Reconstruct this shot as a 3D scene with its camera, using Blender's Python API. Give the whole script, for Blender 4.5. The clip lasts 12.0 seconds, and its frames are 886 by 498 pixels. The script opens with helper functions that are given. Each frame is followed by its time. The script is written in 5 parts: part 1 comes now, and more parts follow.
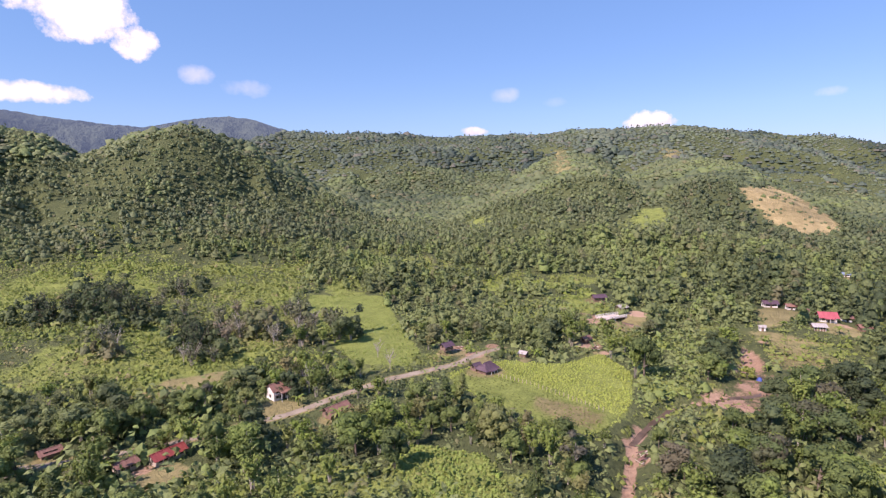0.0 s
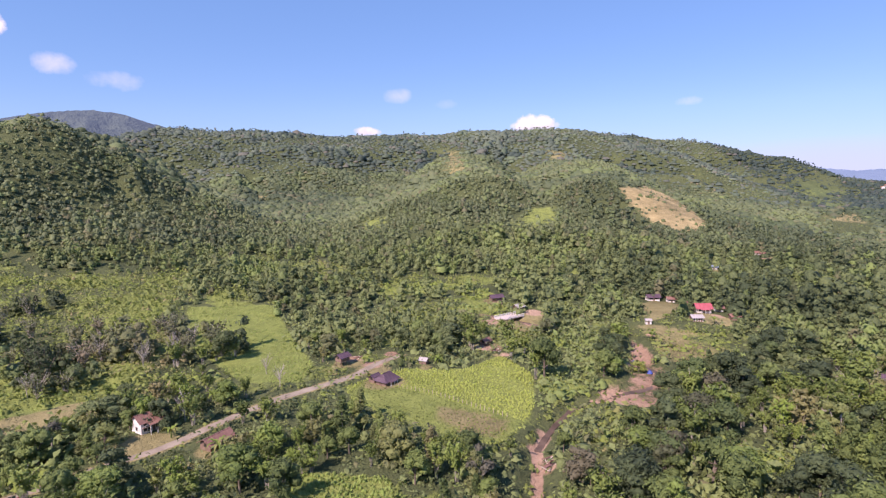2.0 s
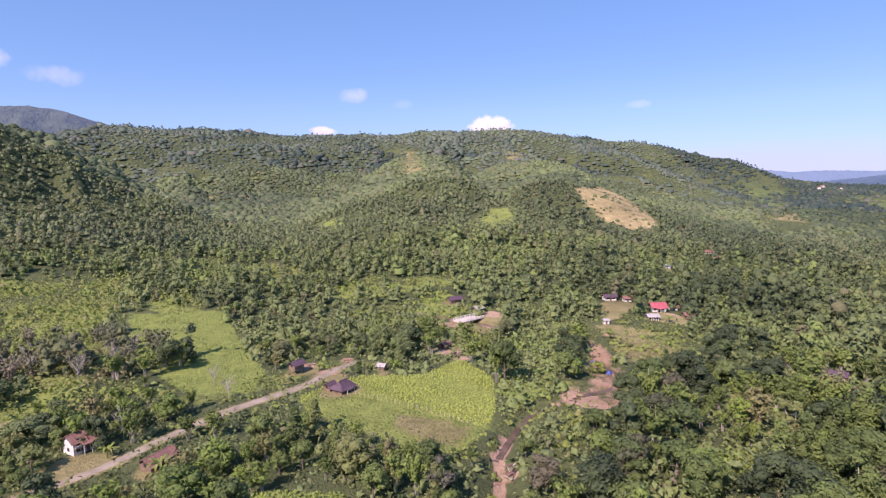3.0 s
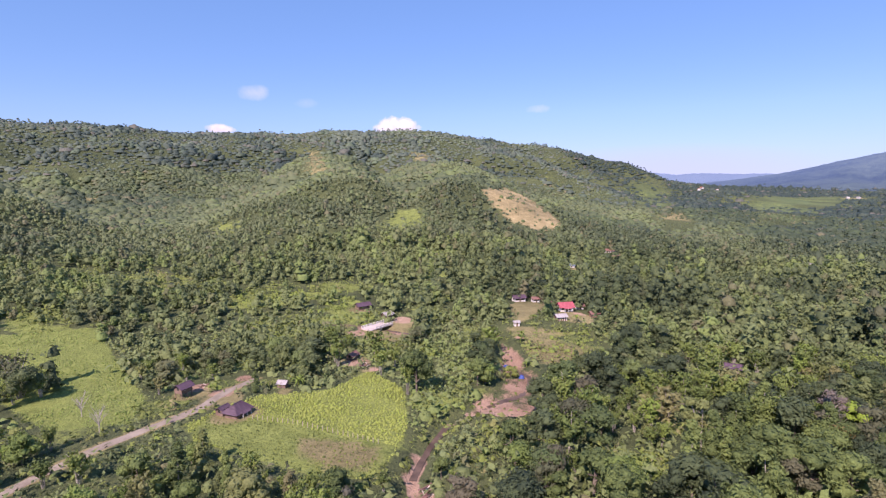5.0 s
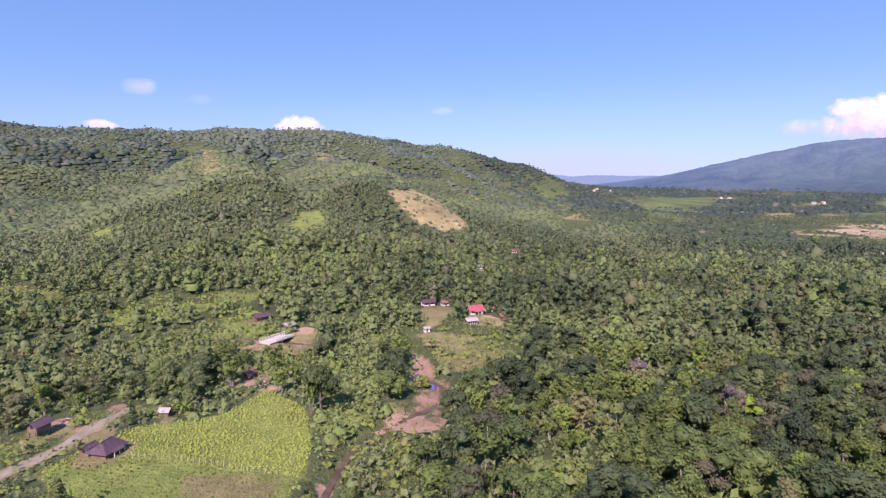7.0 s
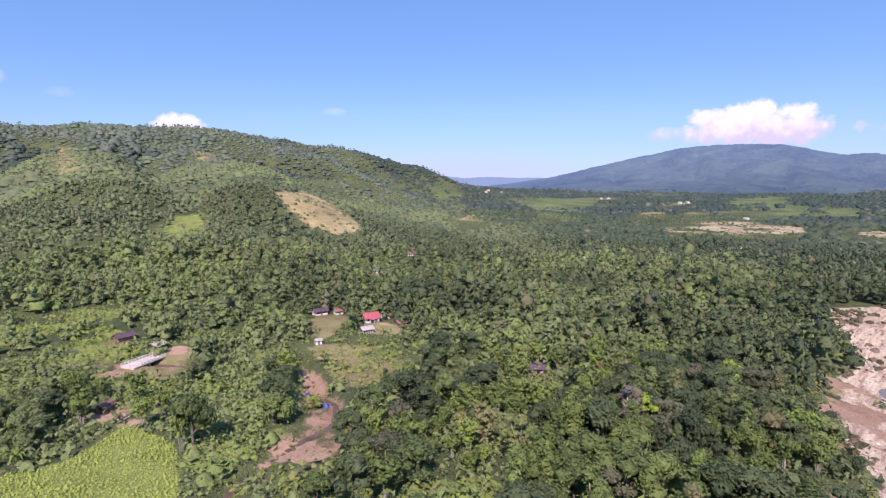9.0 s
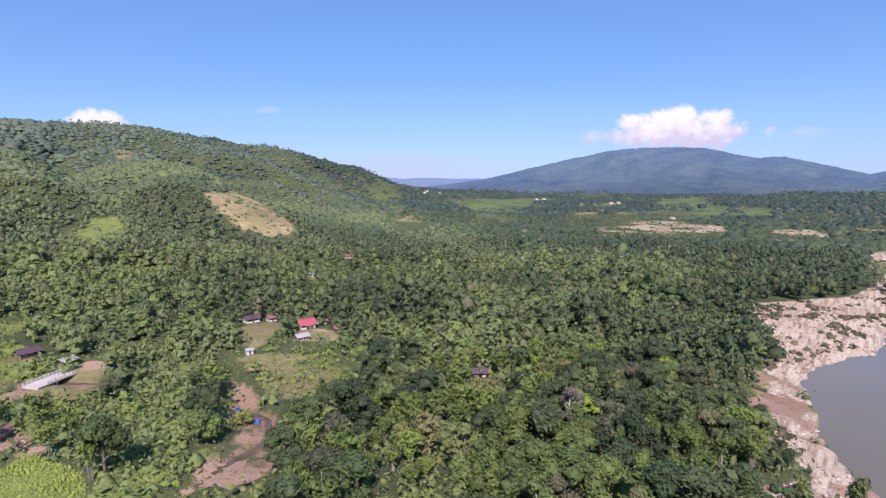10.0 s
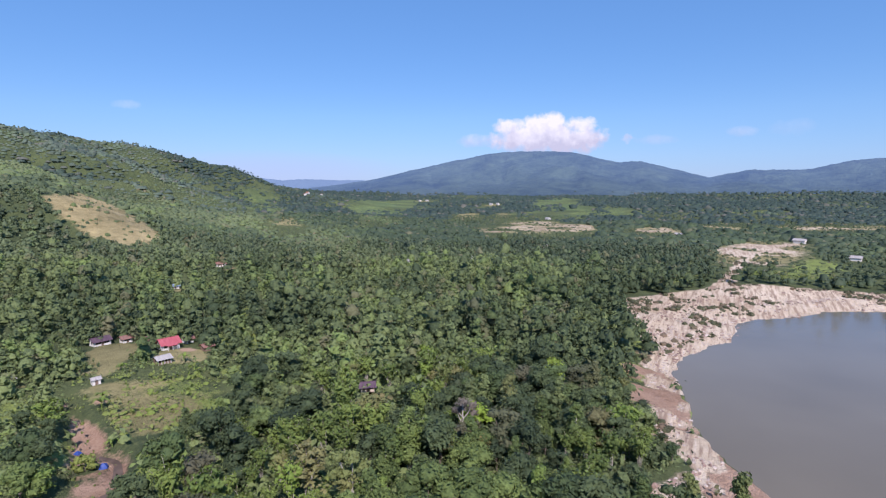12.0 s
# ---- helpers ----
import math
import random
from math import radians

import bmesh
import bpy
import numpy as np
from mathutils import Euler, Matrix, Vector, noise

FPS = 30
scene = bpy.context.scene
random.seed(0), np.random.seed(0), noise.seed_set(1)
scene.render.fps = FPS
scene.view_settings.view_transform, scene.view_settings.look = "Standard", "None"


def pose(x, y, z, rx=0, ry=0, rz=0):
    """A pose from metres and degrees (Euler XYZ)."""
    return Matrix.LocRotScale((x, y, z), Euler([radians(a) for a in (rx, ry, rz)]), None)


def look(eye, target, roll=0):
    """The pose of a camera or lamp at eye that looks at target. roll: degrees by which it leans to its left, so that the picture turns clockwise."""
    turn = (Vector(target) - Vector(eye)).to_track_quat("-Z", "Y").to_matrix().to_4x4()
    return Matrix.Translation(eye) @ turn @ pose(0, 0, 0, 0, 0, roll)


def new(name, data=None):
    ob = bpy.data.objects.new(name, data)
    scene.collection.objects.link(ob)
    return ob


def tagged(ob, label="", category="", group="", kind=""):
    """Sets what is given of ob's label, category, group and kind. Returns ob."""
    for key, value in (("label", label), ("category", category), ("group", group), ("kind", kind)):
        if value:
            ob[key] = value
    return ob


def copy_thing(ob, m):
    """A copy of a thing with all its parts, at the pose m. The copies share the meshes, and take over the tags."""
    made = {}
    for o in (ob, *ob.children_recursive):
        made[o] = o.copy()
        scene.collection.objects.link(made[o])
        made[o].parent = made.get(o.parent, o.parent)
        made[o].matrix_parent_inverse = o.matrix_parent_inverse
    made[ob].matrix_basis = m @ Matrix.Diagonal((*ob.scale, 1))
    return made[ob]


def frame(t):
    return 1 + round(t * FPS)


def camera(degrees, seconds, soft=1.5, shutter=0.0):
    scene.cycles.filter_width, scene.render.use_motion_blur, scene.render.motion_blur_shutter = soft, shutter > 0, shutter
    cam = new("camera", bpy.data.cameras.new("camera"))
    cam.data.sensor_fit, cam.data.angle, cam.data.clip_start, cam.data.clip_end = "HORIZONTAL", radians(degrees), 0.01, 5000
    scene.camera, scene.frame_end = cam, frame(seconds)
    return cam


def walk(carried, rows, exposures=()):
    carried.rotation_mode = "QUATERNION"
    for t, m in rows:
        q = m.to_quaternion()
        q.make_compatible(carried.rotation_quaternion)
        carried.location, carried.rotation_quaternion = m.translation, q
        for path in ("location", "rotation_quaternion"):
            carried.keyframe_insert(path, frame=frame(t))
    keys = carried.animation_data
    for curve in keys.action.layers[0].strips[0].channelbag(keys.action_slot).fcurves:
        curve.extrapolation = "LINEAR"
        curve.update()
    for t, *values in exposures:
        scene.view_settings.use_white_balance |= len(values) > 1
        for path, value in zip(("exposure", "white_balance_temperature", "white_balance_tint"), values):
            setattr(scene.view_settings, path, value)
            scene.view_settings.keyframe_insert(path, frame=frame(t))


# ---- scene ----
cam = camera(77.7, 12.0, soft=1.25)
# seconds, eye, yaw, pitch, roll
PATH = [
    (0, (0.00, 0.00, 72.00), 0.01, -6.78, -0.58),
    (0.5, (-0.05, 2.69, 71.93), -3.10, -6.81, -0.60),
    (1, (0.04, 5.32, 71.90), -5.88, -6.82, -0.62),
    (1.5, (0.28, 7.89, 71.86), -8.60, -6.82, -0.63),
    (2, (0.60, 10.43, 71.84), -10.90, -6.84, -0.61),
    (2.5, (1.07, 12.98, 71.83), -13.11, -6.85, -0.57),
    (3, (1.63, 15.50, 71.80), -15.33, -6.84, -0.52),
    (5, (5.16, 25.35, 71.72), -24.92, -6.81, -0.37),
    (5.5, (6.20, 27.72, 71.70), -27.47, -6.80, -0.34),
    (6, (7.33, 30.06, 71.71), -29.97, -6.79, -0.31),
    (6.5, (8.70, 32.35, 71.74), -32.30, -6.79, -0.29),
    (7, (10.28, 34.70, 71.70), -34.64, -6.76, -0.28),
    (9, (18.30, 43.73, 71.28), -45.52, -6.64, -0.29),
    (9.5, (20.50, 45.82, 71.18), -48.76, -6.61, -0.25),
    (10, (22.58, 47.72, 71.18), -51.92, -6.59, -0.20),
    (10.5, (24.60, 49.40, 71.18), -54.78, -6.56, -0.19),
    (11, (26.76, 50.92, 71.21), -57.82, -6.53, -0.18),
    (11.5, (29.00, 52.32, 71.21), -60.92, -6.48, -0.16),
    (12, (31.31, 53.68, 71.22), -63.97, -6.45, -0.14),
]


def gimbal(eye, yaw, pitch, roll):
    a, b = radians(yaw), radians(pitch)
    ahead = Vector((-math.sin(a) * math.cos(b), math.cos(a) * math.cos(b), math.sin(b)))
    return look(eye, Vector(eye) + 2 * ahead, roll)


walk(cam, [(t, gimbal(*row)) for t, *row in PATH], exposures=[(0, 0.58, 7020, 37), (2.5, 0.55, 6900, 40), (5.5, 0.52, 6720, 41), (7, 0.5, 6700, 42), (9, 0.47, 6550, 35), (10, 0.36, 6380, 30), (11, 0.29, 6250, 26.5), (12, 0.24, 6130, 24)])

# ---- sky, sun, clouds ----
SUN_AZ, SUN_EL = 231.0, 45.0   # compass degrees from +y towards +x, and height
CLOUDS = [  # azimuth, height, half width, half height, density
    (-32.4, 14.7, 4.9, 2.7, 1.0), (-28.2, 12.4, 1.9, 1.6, 0.95), (-39.4, 13.4, 1.7, 2.2, 0.9),
    (-37.0, 7.8, 5.4, 1.0, 0.75), (-23.6, 10.2, 1.9, 1.0, 0.5), (-19.0, 9.2, 2.4, 0.9, 0.32),
    (6.4, 8.7, 1.8, 0.8, 0.33), (11.4, 7.9, 1.2, 0.5, 0.12), (20.0, 5.6, 2.6, 1.35, 1.0), (3.4, 5.2, 1.6, 0.6, 0.9),
    (74.6, 4.8, 7.6, 1.7, 1.0), (74.2, 6.3, 2.4, 1.3, 1.0), (77.8, 6.0, 2.0, 1.1, 0.95), (70.8, 6.0, 2.2, 1.1, 0.95), (67.8, 4.7, 2.8, 0.8, 0.7),
    (34.6, 7.3, 1.5, 0.5, 0.3), (85.0, 4.4, 2.2, 0.55, 0.35), (92.2, 4.9, 1.4, 0.6, 0.4), (96.0, 5.0, 2.0, 1.0, 0.2),
]


def build_world():
    world = bpy.data.worlds.new("world")
    scene.world = world
    world.use_nodes = True
    nt = world.node_tree
    nt.nodes.clear()
    N, L = nt.nodes.new, nt.links.new

    def op(kind, a, b=None, c=None, clamp=False):
        n = N("ShaderNodeMath")
        n.operation, n.use_clamp = kind, clamp
        for i, v in enumerate((a, b, c)):
            if v is None:
                continue
            if isinstance(v, (int, float)):
                n.inputs[i].default_value = v
            else:
                L(v, n.inputs[i])
        return n.outputs[0]

    out, bg = N("ShaderNodeOutputWorld"), N("ShaderNodeBackground")
    sky = N("ShaderNodeTexSky")
    sky.sky_type, sky.sun_disc = "NISHITA", False
    sky.sun_elevation, sky.sun_rotation = radians(SUN_EL), radians(SUN_AZ)
    sky.altitude, sky.air_density, sky.dust_density, sky.ozone_density = 200, SKY_AIR, SKY_DUST, 4.0
    co = N("ShaderNodeTexCoord")
    sep = N("ShaderNodeSeparateXYZ")
    L(co.outputs["Generated"], sep.inputs[0])
    x, y, z = sep.outputs
    az = op("MULTIPLY", op("ARCTAN2", x, y), 180 / math.pi)
    el = op("MULTIPLY", op("ARCSINE", z), 180 / math.pi)
    noi, fine = N("ShaderNodeTexNoise"), N("ShaderNodeTexNoise")
    noi.inputs["Scale"].default_value, noi.inputs["Detail"].default_value = 26, 8
    noi.inputs["Roughness"].default_value = 0.62
    fine.inputs["Scale"].default_value, fine.inputs["Detail"].default_value = 70, 5
    L(co.outputs["Generated"], noi.inputs["Vector"])
    L(co.outputs["Generated"], fine.inputs["Vector"])
    rag = op("MULTIPLY_ADD", noi.outputs[0], 2.6, -1.3)
    total = None
    for a, e, w, h, d in CLOUDS:
        u = op("DIVIDE", op("SUBTRACT", az, a), w)
        v = op("DIVIDE", op("SUBTRACT", el, e), h)
        r = op("ADD", op("MULTIPLY", u, u), op("MULTIPLY", v, v))
        m = op("ADD", op("SUBTRACT", 0.85, r), rag)
        m = op("MULTIPLY", op("MULTIPLY", m, 1.7 if d >= 0.75 else 0.7, clamp=True), d)
        total = m if total is None else op("MAXIMUM", total, m)
    # thin bright veil near the horizon over the valley mouth
    u = op("DIVIDE", op("SUBTRACT", az, 47), 13)
    v = op("DIVIDE", op("SUBTRACT", el, 1.7), 2.0)
    veil = op("SUBTRACT", 1.0, op("ADD", op("MULTIPLY", u, u), op("MULTIPLY", v, v)), clamp=True)
    shade = N("ShaderNodeMix")
    shade.data_type = "RGBA"
    shade.inputs["A"].default_value = (5.2, 5.3, 6.4, 1)
    shade.inputs["B"].default_value = (8.2, 8.2, 8.6, 1)
    L(op("ADD", op("MULTIPLY_ADD", fine.outputs[0], 1.6, -0.9), op("MULTIPLY_ADD", el, 0.42, -1.55), clamp=True), shade.inputs["Factor"])
    mix = N("ShaderNodeMix")
    mix.data_type = "RGBA"
    L(total, mix.inputs["Factor"])
    vivid = N("ShaderNodeHueSaturation")
    vivid.inputs["Saturation"].default_value, vivid.inputs["Value"].default_value = 1.2, 1.1
    L(sky.outputs[0], vivid.inputs["Color"])
    even = N("ShaderNodeMix")
    even.data_type = "RGBA"
    even.inputs["Factor"].default_value, even.inputs["B"].default_value = 0.45, (1.5, 3.5, 6.7, 1)
    L(op("MULTIPLY_ADD", op("SUBTRACT", 1.0, op("DIVIDE", op("ABSOLUTE", el), 7.0), clamp=True), 0.28, 0.45), even.inputs["Factor"])
    L(vivid.outputs[0], even.inputs["A"])
    L(even.outputs["Result"], mix.inputs["A"])
    L(shade.outputs["Result"], mix.inputs["B"])
    haze = N("ShaderNodeMix")
    haze.data_type = "RGBA"
    L(op("MULTIPLY", veil, 0.45), haze.inputs["Factor"])
    L(mix.outputs["Result"], haze.inputs["A"])
    haze.inputs["B"].default_value = (4.3, 5.1, 7.6, 1)
    L(haze.outputs["Result"], bg.inputs["Color"])
    bg.inputs["Strength"].default_value = SKY_STRENGTH
    L(bg.outputs[0], out.inputs[0])


SKY_STRENGTH, SKY_AIR, SKY_DUST = 0.1, 1.0, 0.05
build_world()
sun = new("sun", bpy.data.lights.new("sun", "SUN"))
sun.data.energy, sun.data.angle, sun.data.color = 5.0, radians(0.5), (1.0, 0.95, 0.86)
_a, _e = radians(SUN_AZ), radians(SUN_EL)
sun.matrix_world = look((0, 0, 400), (-400 * math.sin(_a) * math.cos(_e), -400 * math.cos(_a) * math.cos(_e), 400 - 400 * math.sin(_e)))


# ---- materials ----
def material(name, rough=0.8):
    m = bpy.data.materials.new(name)
    m.use_nodes = True
    nt = m.node_tree
    bsdf = nt.nodes["Principled BSDF"]
    bsdf.inputs["Roughness"].default_value = rough
    bsdf.inputs["Specular IOR Level"].default_value = 0.25
    return m, nt, bsdf


class Net:
    """Helpers for wiring a node tree."""

    def __init__(self, nt):
        self.nt = nt

    def node(self, kind, **inputs):
        n = self.nt.nodes.new(kind)
        for key, v in inputs.items():
            self.put(n.inputs[key.replace("_", " ")], v)
        return n

    def put(self, socket, v):
        if hasattr(v, "is_linked"):
            self.nt.links.new(v, socket)
        else:
            socket.default_value = v

    def noise(self, scale, detail=4, rough=0.55, vec=None):
        n = self.node("ShaderNodeTexNoise", Scale=scale, Detail=detail, Roughness=rough)
        if vec is not None:
            self.put(n.inputs["Vector"], vec)
        return n.outputs[0]

    def op(self, kind, a, b=0.0, c=0.0, clamp=False):
        n = self.nt.nodes.new("ShaderNodeMath")
        n.operation, n.use_clamp = kind, clamp
        for i, v in enumerate((a, b, c)):
            self.put(n.inputs[i], v)
        return n.outputs[0]

    def mix(self, f, a, b, blend="MIX"):
        n = self.nt.nodes.new("ShaderNodeMix")
        n.data_type, n.blend_type = "RGBA", blend
        self.put(n.inputs["Factor"], f)
        for key, v in (("A", a), ("B", b)):
            self.put(n.inputs[key], (*v, 1) if isinstance(v, tuple) and len(v) == 3 else v)
        return n.outputs["Result"]

    def attr(self, name):
        n = self.nt.nodes.new("ShaderNodeAttribute")
        n.attribute_name = name
        return n.outputs["Fac"], n.outputs["Color"]

    def place(self):
        return self.nt.nodes.new("ShaderNodeNewGeometry").outputs["Position"]

    def objco(self):
        return self.nt.nodes.new("ShaderNodeTexCoord").outputs["Object"]

    def sharp(self, v, lo, hi):
        n = self.node("ShaderNodeMapRange", Value=v, From_Min=lo, From_Max=hi)
        return n.outputs[0]

    def bump(self, height, strength, distance, bsdf):
        n = self.node("ShaderNodeBump", Height=height, Strength=strength, Distance=distance)
        self.nt.links.new(n.outputs[0], bsdf.inputs["Normal"])


def plain_material(name, a, b, scale=2.0, rough=0.8, bump=0.2, metal=0.0, streak=False):
    """Two tones by noise at two scales, with fine relief."""
    m, nt, bsdf = material(name, rough)
    k = Net(nt)
    co = k.objco()
    if streak:
        mp = k.node("ShaderNodeMapping", Vector=co)
        mp.inputs["Scale"].default_value = (6, 1, 1)
        co = mp.outputs[0]
    big, small = k.noise(scale * 0.35, 3, 0.5, co), k.noise(scale * 5, 5, 0.6, co)
    f = k.op("ADD", k.op("MULTIPLY", big, 0.6), k.op("MULTIPLY", small, 0.4))
    k.put(bsdf.inputs["Base Color"], k.mix(k.sharp(f, 0.35, 0.65), a, b))
    bsdf.inputs["Metallic"].default_value = metal
    k.bump(small, bump, 0.05, bsdf)
    return m


def leaf_material(name, dark, light, dry, by_object, seed_scale=1.0, grain=1.5, relief=0.9):
    """Foliage: a tone for each plant, a second for each leaf, and mottling."""
    m, nt, bsdf = material(name, 0.62)
    k = Net(nt)
    geo = nt.nodes.new("ShaderNodeNewGeometry")
    island = geo.outputs["Random Per Island"]
    if by_object:
        info = nt.nodes.new("ShaderNodeObjectInfo")
        r = info.outputs["Random"]
        hue = k.op("FRACT", k.op("MULTIPLY", r, 7.31))
    else:
        r, _ = k.attr("tone")
        hue, _ = k.attr("dryness")
    mott = k.noise(0.35 * seed_scale, 3, 0.6, geo.outputs["Position"])
    twig = k.noise(1.0 * seed_scale, 4, 0.75, geo.outputs["Position"])
    f = k.op("ADD", k.op("MULTIPLY", r, 0.7), k.op("MULTIPLY_ADD", island, 0.4, 0.1))
    f = k.op("ADD", f, k.op("MULTIPLY_ADD", mott, 0.5, -0.33))
    f = k.op("ADD", f, k.op("MULTIPLY_ADD", twig, grain, -0.5 * grain), clamp=True)
    k.bump(twig, relief, 0.8 / seed_scale, bsdf)
    col = k.mix(f, dark, light)
    lime = tuple(a * b for a, b in zip(light, (1.0, 1.12, 0.8)))
    col = k.mix(k.op("MULTIPLY", k.sharp(hue, 0.16, 0.06), k.op("MULTIPLY_ADD", f, 0.5, 0.15)), col, lime)
    col = k.mix(k.op("MULTIPLY", k.sharp(hue, 0.86, 1.0), 0.85), col, dry)
    k.put(bsdf.inputs["Base Color"], col)
    bsdf.inputs["Specular IOR Level"].default_value = 0.3
    tr = k.node("ShaderNodeBsdfTranslucent", Color=col)
    ms = k.node("ShaderNodeMixShader", Fac=0.21)
    out = nt.nodes["Material Output"]
    nt.links.new(bsdf.outputs[0], ms.inputs[1])
    nt.links.new(tr.outputs[0], ms.inputs[2])
    nt.links.new(ms.outputs[0], out.inputs[0])
    return m


def ground_material():
    m, nt, bsdf = material("ground_soil_grass", 0.95)
    k = Net(nt)
    pos = k.place()
    n1, n2, n3 = k.noise(0.02, 4, 0.6, pos), k.noise(0.15, 5, 0.65, pos), k.noise(1.3, 4, 0.7, pos)
    mixed = k.op("ADD", k.op("MULTIPLY", n1, 0.45), k.op("ADD", k.op("MULTIPLY", n2, 0.3), k.op("MULTIPLY", n3, 0.25)))
    grass = k.mix(k.sharp(mixed, 0.38, 0.62), (0.055, 0.074, 0.032), (0.145, 0.165, 0.064))
    grass = k.mix(k.op("MULTIPLY", k.sharp(n3, 0.55, 0.7), 0.5), grass, (0.04, 0.06, 0.015))
    tuft = k.noise(0.45, 5, 0.8, pos)
    grass = k.mix(k.op("MULTIPLY", k.sharp(tuft, 0.5, 0.6), 0.75), grass, (0.035, 0.052, 0.022))
    lush = k.mix(k.sharp(k.op("ADD", k.op("MULTIPLY", n2, 0.5), k.op("MULTIPLY", n3, 0.5)), 0.38, 0.62), (0.135, 0.172, 0.042), (0.265, 0.315, 0.082))
    dry = k.mix(k.sharp(mixed, 0.4, 0.6), (0.17, 0.15, 0.065), (0.33, 0.285, 0.135))
    dirt = k.mix(k.sharp(mixed, 0.4, 0.6), (0.27, 0.165, 0.11), (0.49, 0.33, 0.235))
    slip = k.mix(k.sharp(mixed, 0.4, 0.6), (0.19, 0.155, 0.07), (0.47, 0.375, 0.19))
    sand = k.mix(k.sharp(mixed, 0.36, 0.64), (0.43, 0.315, 0.21), (0.78, 0.66, 0.5))
    mp = k.node("ShaderNodeMapping", Vector=pos)
    mp.inputs["Rotation"].default_value = (0, 0, 0.55)
    mp.inputs["Scale"].default_value = (0.05, 0.5, 0.2)
    band = k.noise(1.0, 5, 0.65, mp.outputs[0])
    sand = k.mix(k.op("MULTIPLY", k.sharp(band, 0.48, 0.6), 0.8), sand, (0.29, 0.19, 0.135))
    sand = k.mix(k.op("MULTIPLY", k.sharp(band, 0.42, 0.34), 0.6), sand, (0.74, 0.64, 0.53))
    sand = k.mix(k.op("MULTIPLY", k.sharp(n2, 0.54, 0.66), 0.45), sand, (0.31, 0.21, 0.155))
    sand = k.mix(k.op("MULTIPLY", k.sharp(n3, 0.52, 0.66), 0.35), sand, (0.24, 0.16, 0.12))
    # Litter and undergrowth green, darkened for the shade under the trees.
    shaded_litter = k.mix(k.sharp(mixed, 0.38, 0.62), (0.04, 0.056, 0.025), (0.105, 0.128, 0.05))
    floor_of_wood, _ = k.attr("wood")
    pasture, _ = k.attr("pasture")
    col = k.mix(pasture, k.mix(floor_of_wood, grass, shaded_litter), k.mix(k.sharp(mixed, 0.38, 0.62), (0.085, 0.125, 0.05), (0.15, 0.195, 0.075)))
    for name, tone in (("lush", lush), ("dry", dry), ("dirt", dirt), ("slip", slip), ("sand", sand)):
        a, _ = k.attr(name)
        edge = k.op("ADD", a, k.op("MULTIPLY_ADD", n2, 0.7, -0.35))
        edge = k.op("ADD", edge, k.op("MULTIPLY_ADD", n3, 0.4, -0.2))
        col = k.mix(k.sharp(edge, 0.4, 0.6), col, tone)
    k.put(bsdf.inputs["Base Color"], col)
    k.bump(k.op("ADD", k.op("ADD", n2, n3), tuft), 0.9, 0.9, bsdf)
    return m


def water_material():
    m, nt, bsdf = material("river_water", 0.12)
    k = Net(nt)
    pos = k.place()
    k.put(bsdf.inputs["Base Color"], k.mix(k.sharp(k.noise(0.012, 3, 0.5, pos), 0.35, 0.65), (0.145, 0.122, 0.084), (0.185, 0.157, 0.11)))
    bsdf.inputs["Specular IOR Level"].default_value = 0.32
    k.bump(k.noise(0.5, 5, 0.6, pos), 0.12, 0.25, bsdf)
    return m


GROUND, WATER = ground_material(), water_material()
BARK = plain_material("bark", (0.1, 0.08, 0.06), (0.24, 0.2, 0.16), 1.5)
PALE_BARK = plain_material("pale_bark", (0.3, 0.27, 0.23), (0.5, 0.46, 0.4), 1.5)
LEAF_TREE = leaf_material("tree_leaves", (0.042, 0.07, 0.026), (0.205, 0.27, 0.077), (0.215, 0.19, 0.095), True)
LEAF_BAMBOO = leaf_material("bamboo_leaves", (0.075, 0.115, 0.032), (0.22, 0.288, 0.068), (0.29, 0.25, 0.118), True)
LEAF_DARK = leaf_material("dark_leaves", (0.03, 0.05, 0.027), (0.105, 0.142, 0.06), (0.165, 0.145, 0.095), True)
LEAF_PALE = leaf_material("pale_twigs", (0.1, 0.1, 0.071), (0.17, 0.165, 0.118), (0.22, 0.18, 0.153), True)
LEAF_DRY_BAMBOO = leaf_material("dry_bamboo_leaves", (0.07, 0.085, 0.045), (0.19, 0.2, 0.1), (0.27, 0.22, 0.15), True)
LEAF_FOREST = leaf_material("forest_leaves", (0.052, 0.078, 0.038), (0.215, 0.268, 0.1), (0.185, 0.175, 0.095), False)
LEAF_BAMBOO_STUFF = leaf_material("bamboo_grove_leaves", (0.075, 0.115, 0.032), (0.22, 0.288, 0.068), (0.29, 0.25, 0.118), False)
LEAF_DARK_STUFF = leaf_material("dark_grove_leaves", (0.03, 0.05, 0.027), (0.105, 0.142, 0.06), (0.165, 0.145, 0.095), False)
# Dark end raised: low contrast of hazy slopes put into the leaf colour.
LEAF_SLOPE_HAZED = leaf_material("slope_forest_leaves_hazed", (0.062, 0.09, 0.05), (0.178, 0.22, 0.1), (0.185, 0.178, 0.1), False, 0.7, 0.8, 0.5)
LEAF_HILL = leaf_material("hill_bush_leaves", (0.07, 0.095, 0.045), (0.17, 0.21, 0.09), (0.24, 0.205, 0.125), False, 0.5)
# Bluer and paler than near leaves: distance haze put into the leaf colour.
LEAF_FAR_HAZED = leaf_material("far_forest_leaves_hazed", (0.045, 0.072, 0.058), (0.155, 0.198, 0.137), (0.18, 0.17, 0.135), False, 0.3, 0.7, 0.6)
LEAF_BUSH = leaf_material("bush_leaves", (0.09, 0.12, 0.033), (0.23, 0.28, 0.073), (0.32, 0.27, 0.142), False)

# ---- the lie of the land ----
_rng = np.random.default_rng(5)
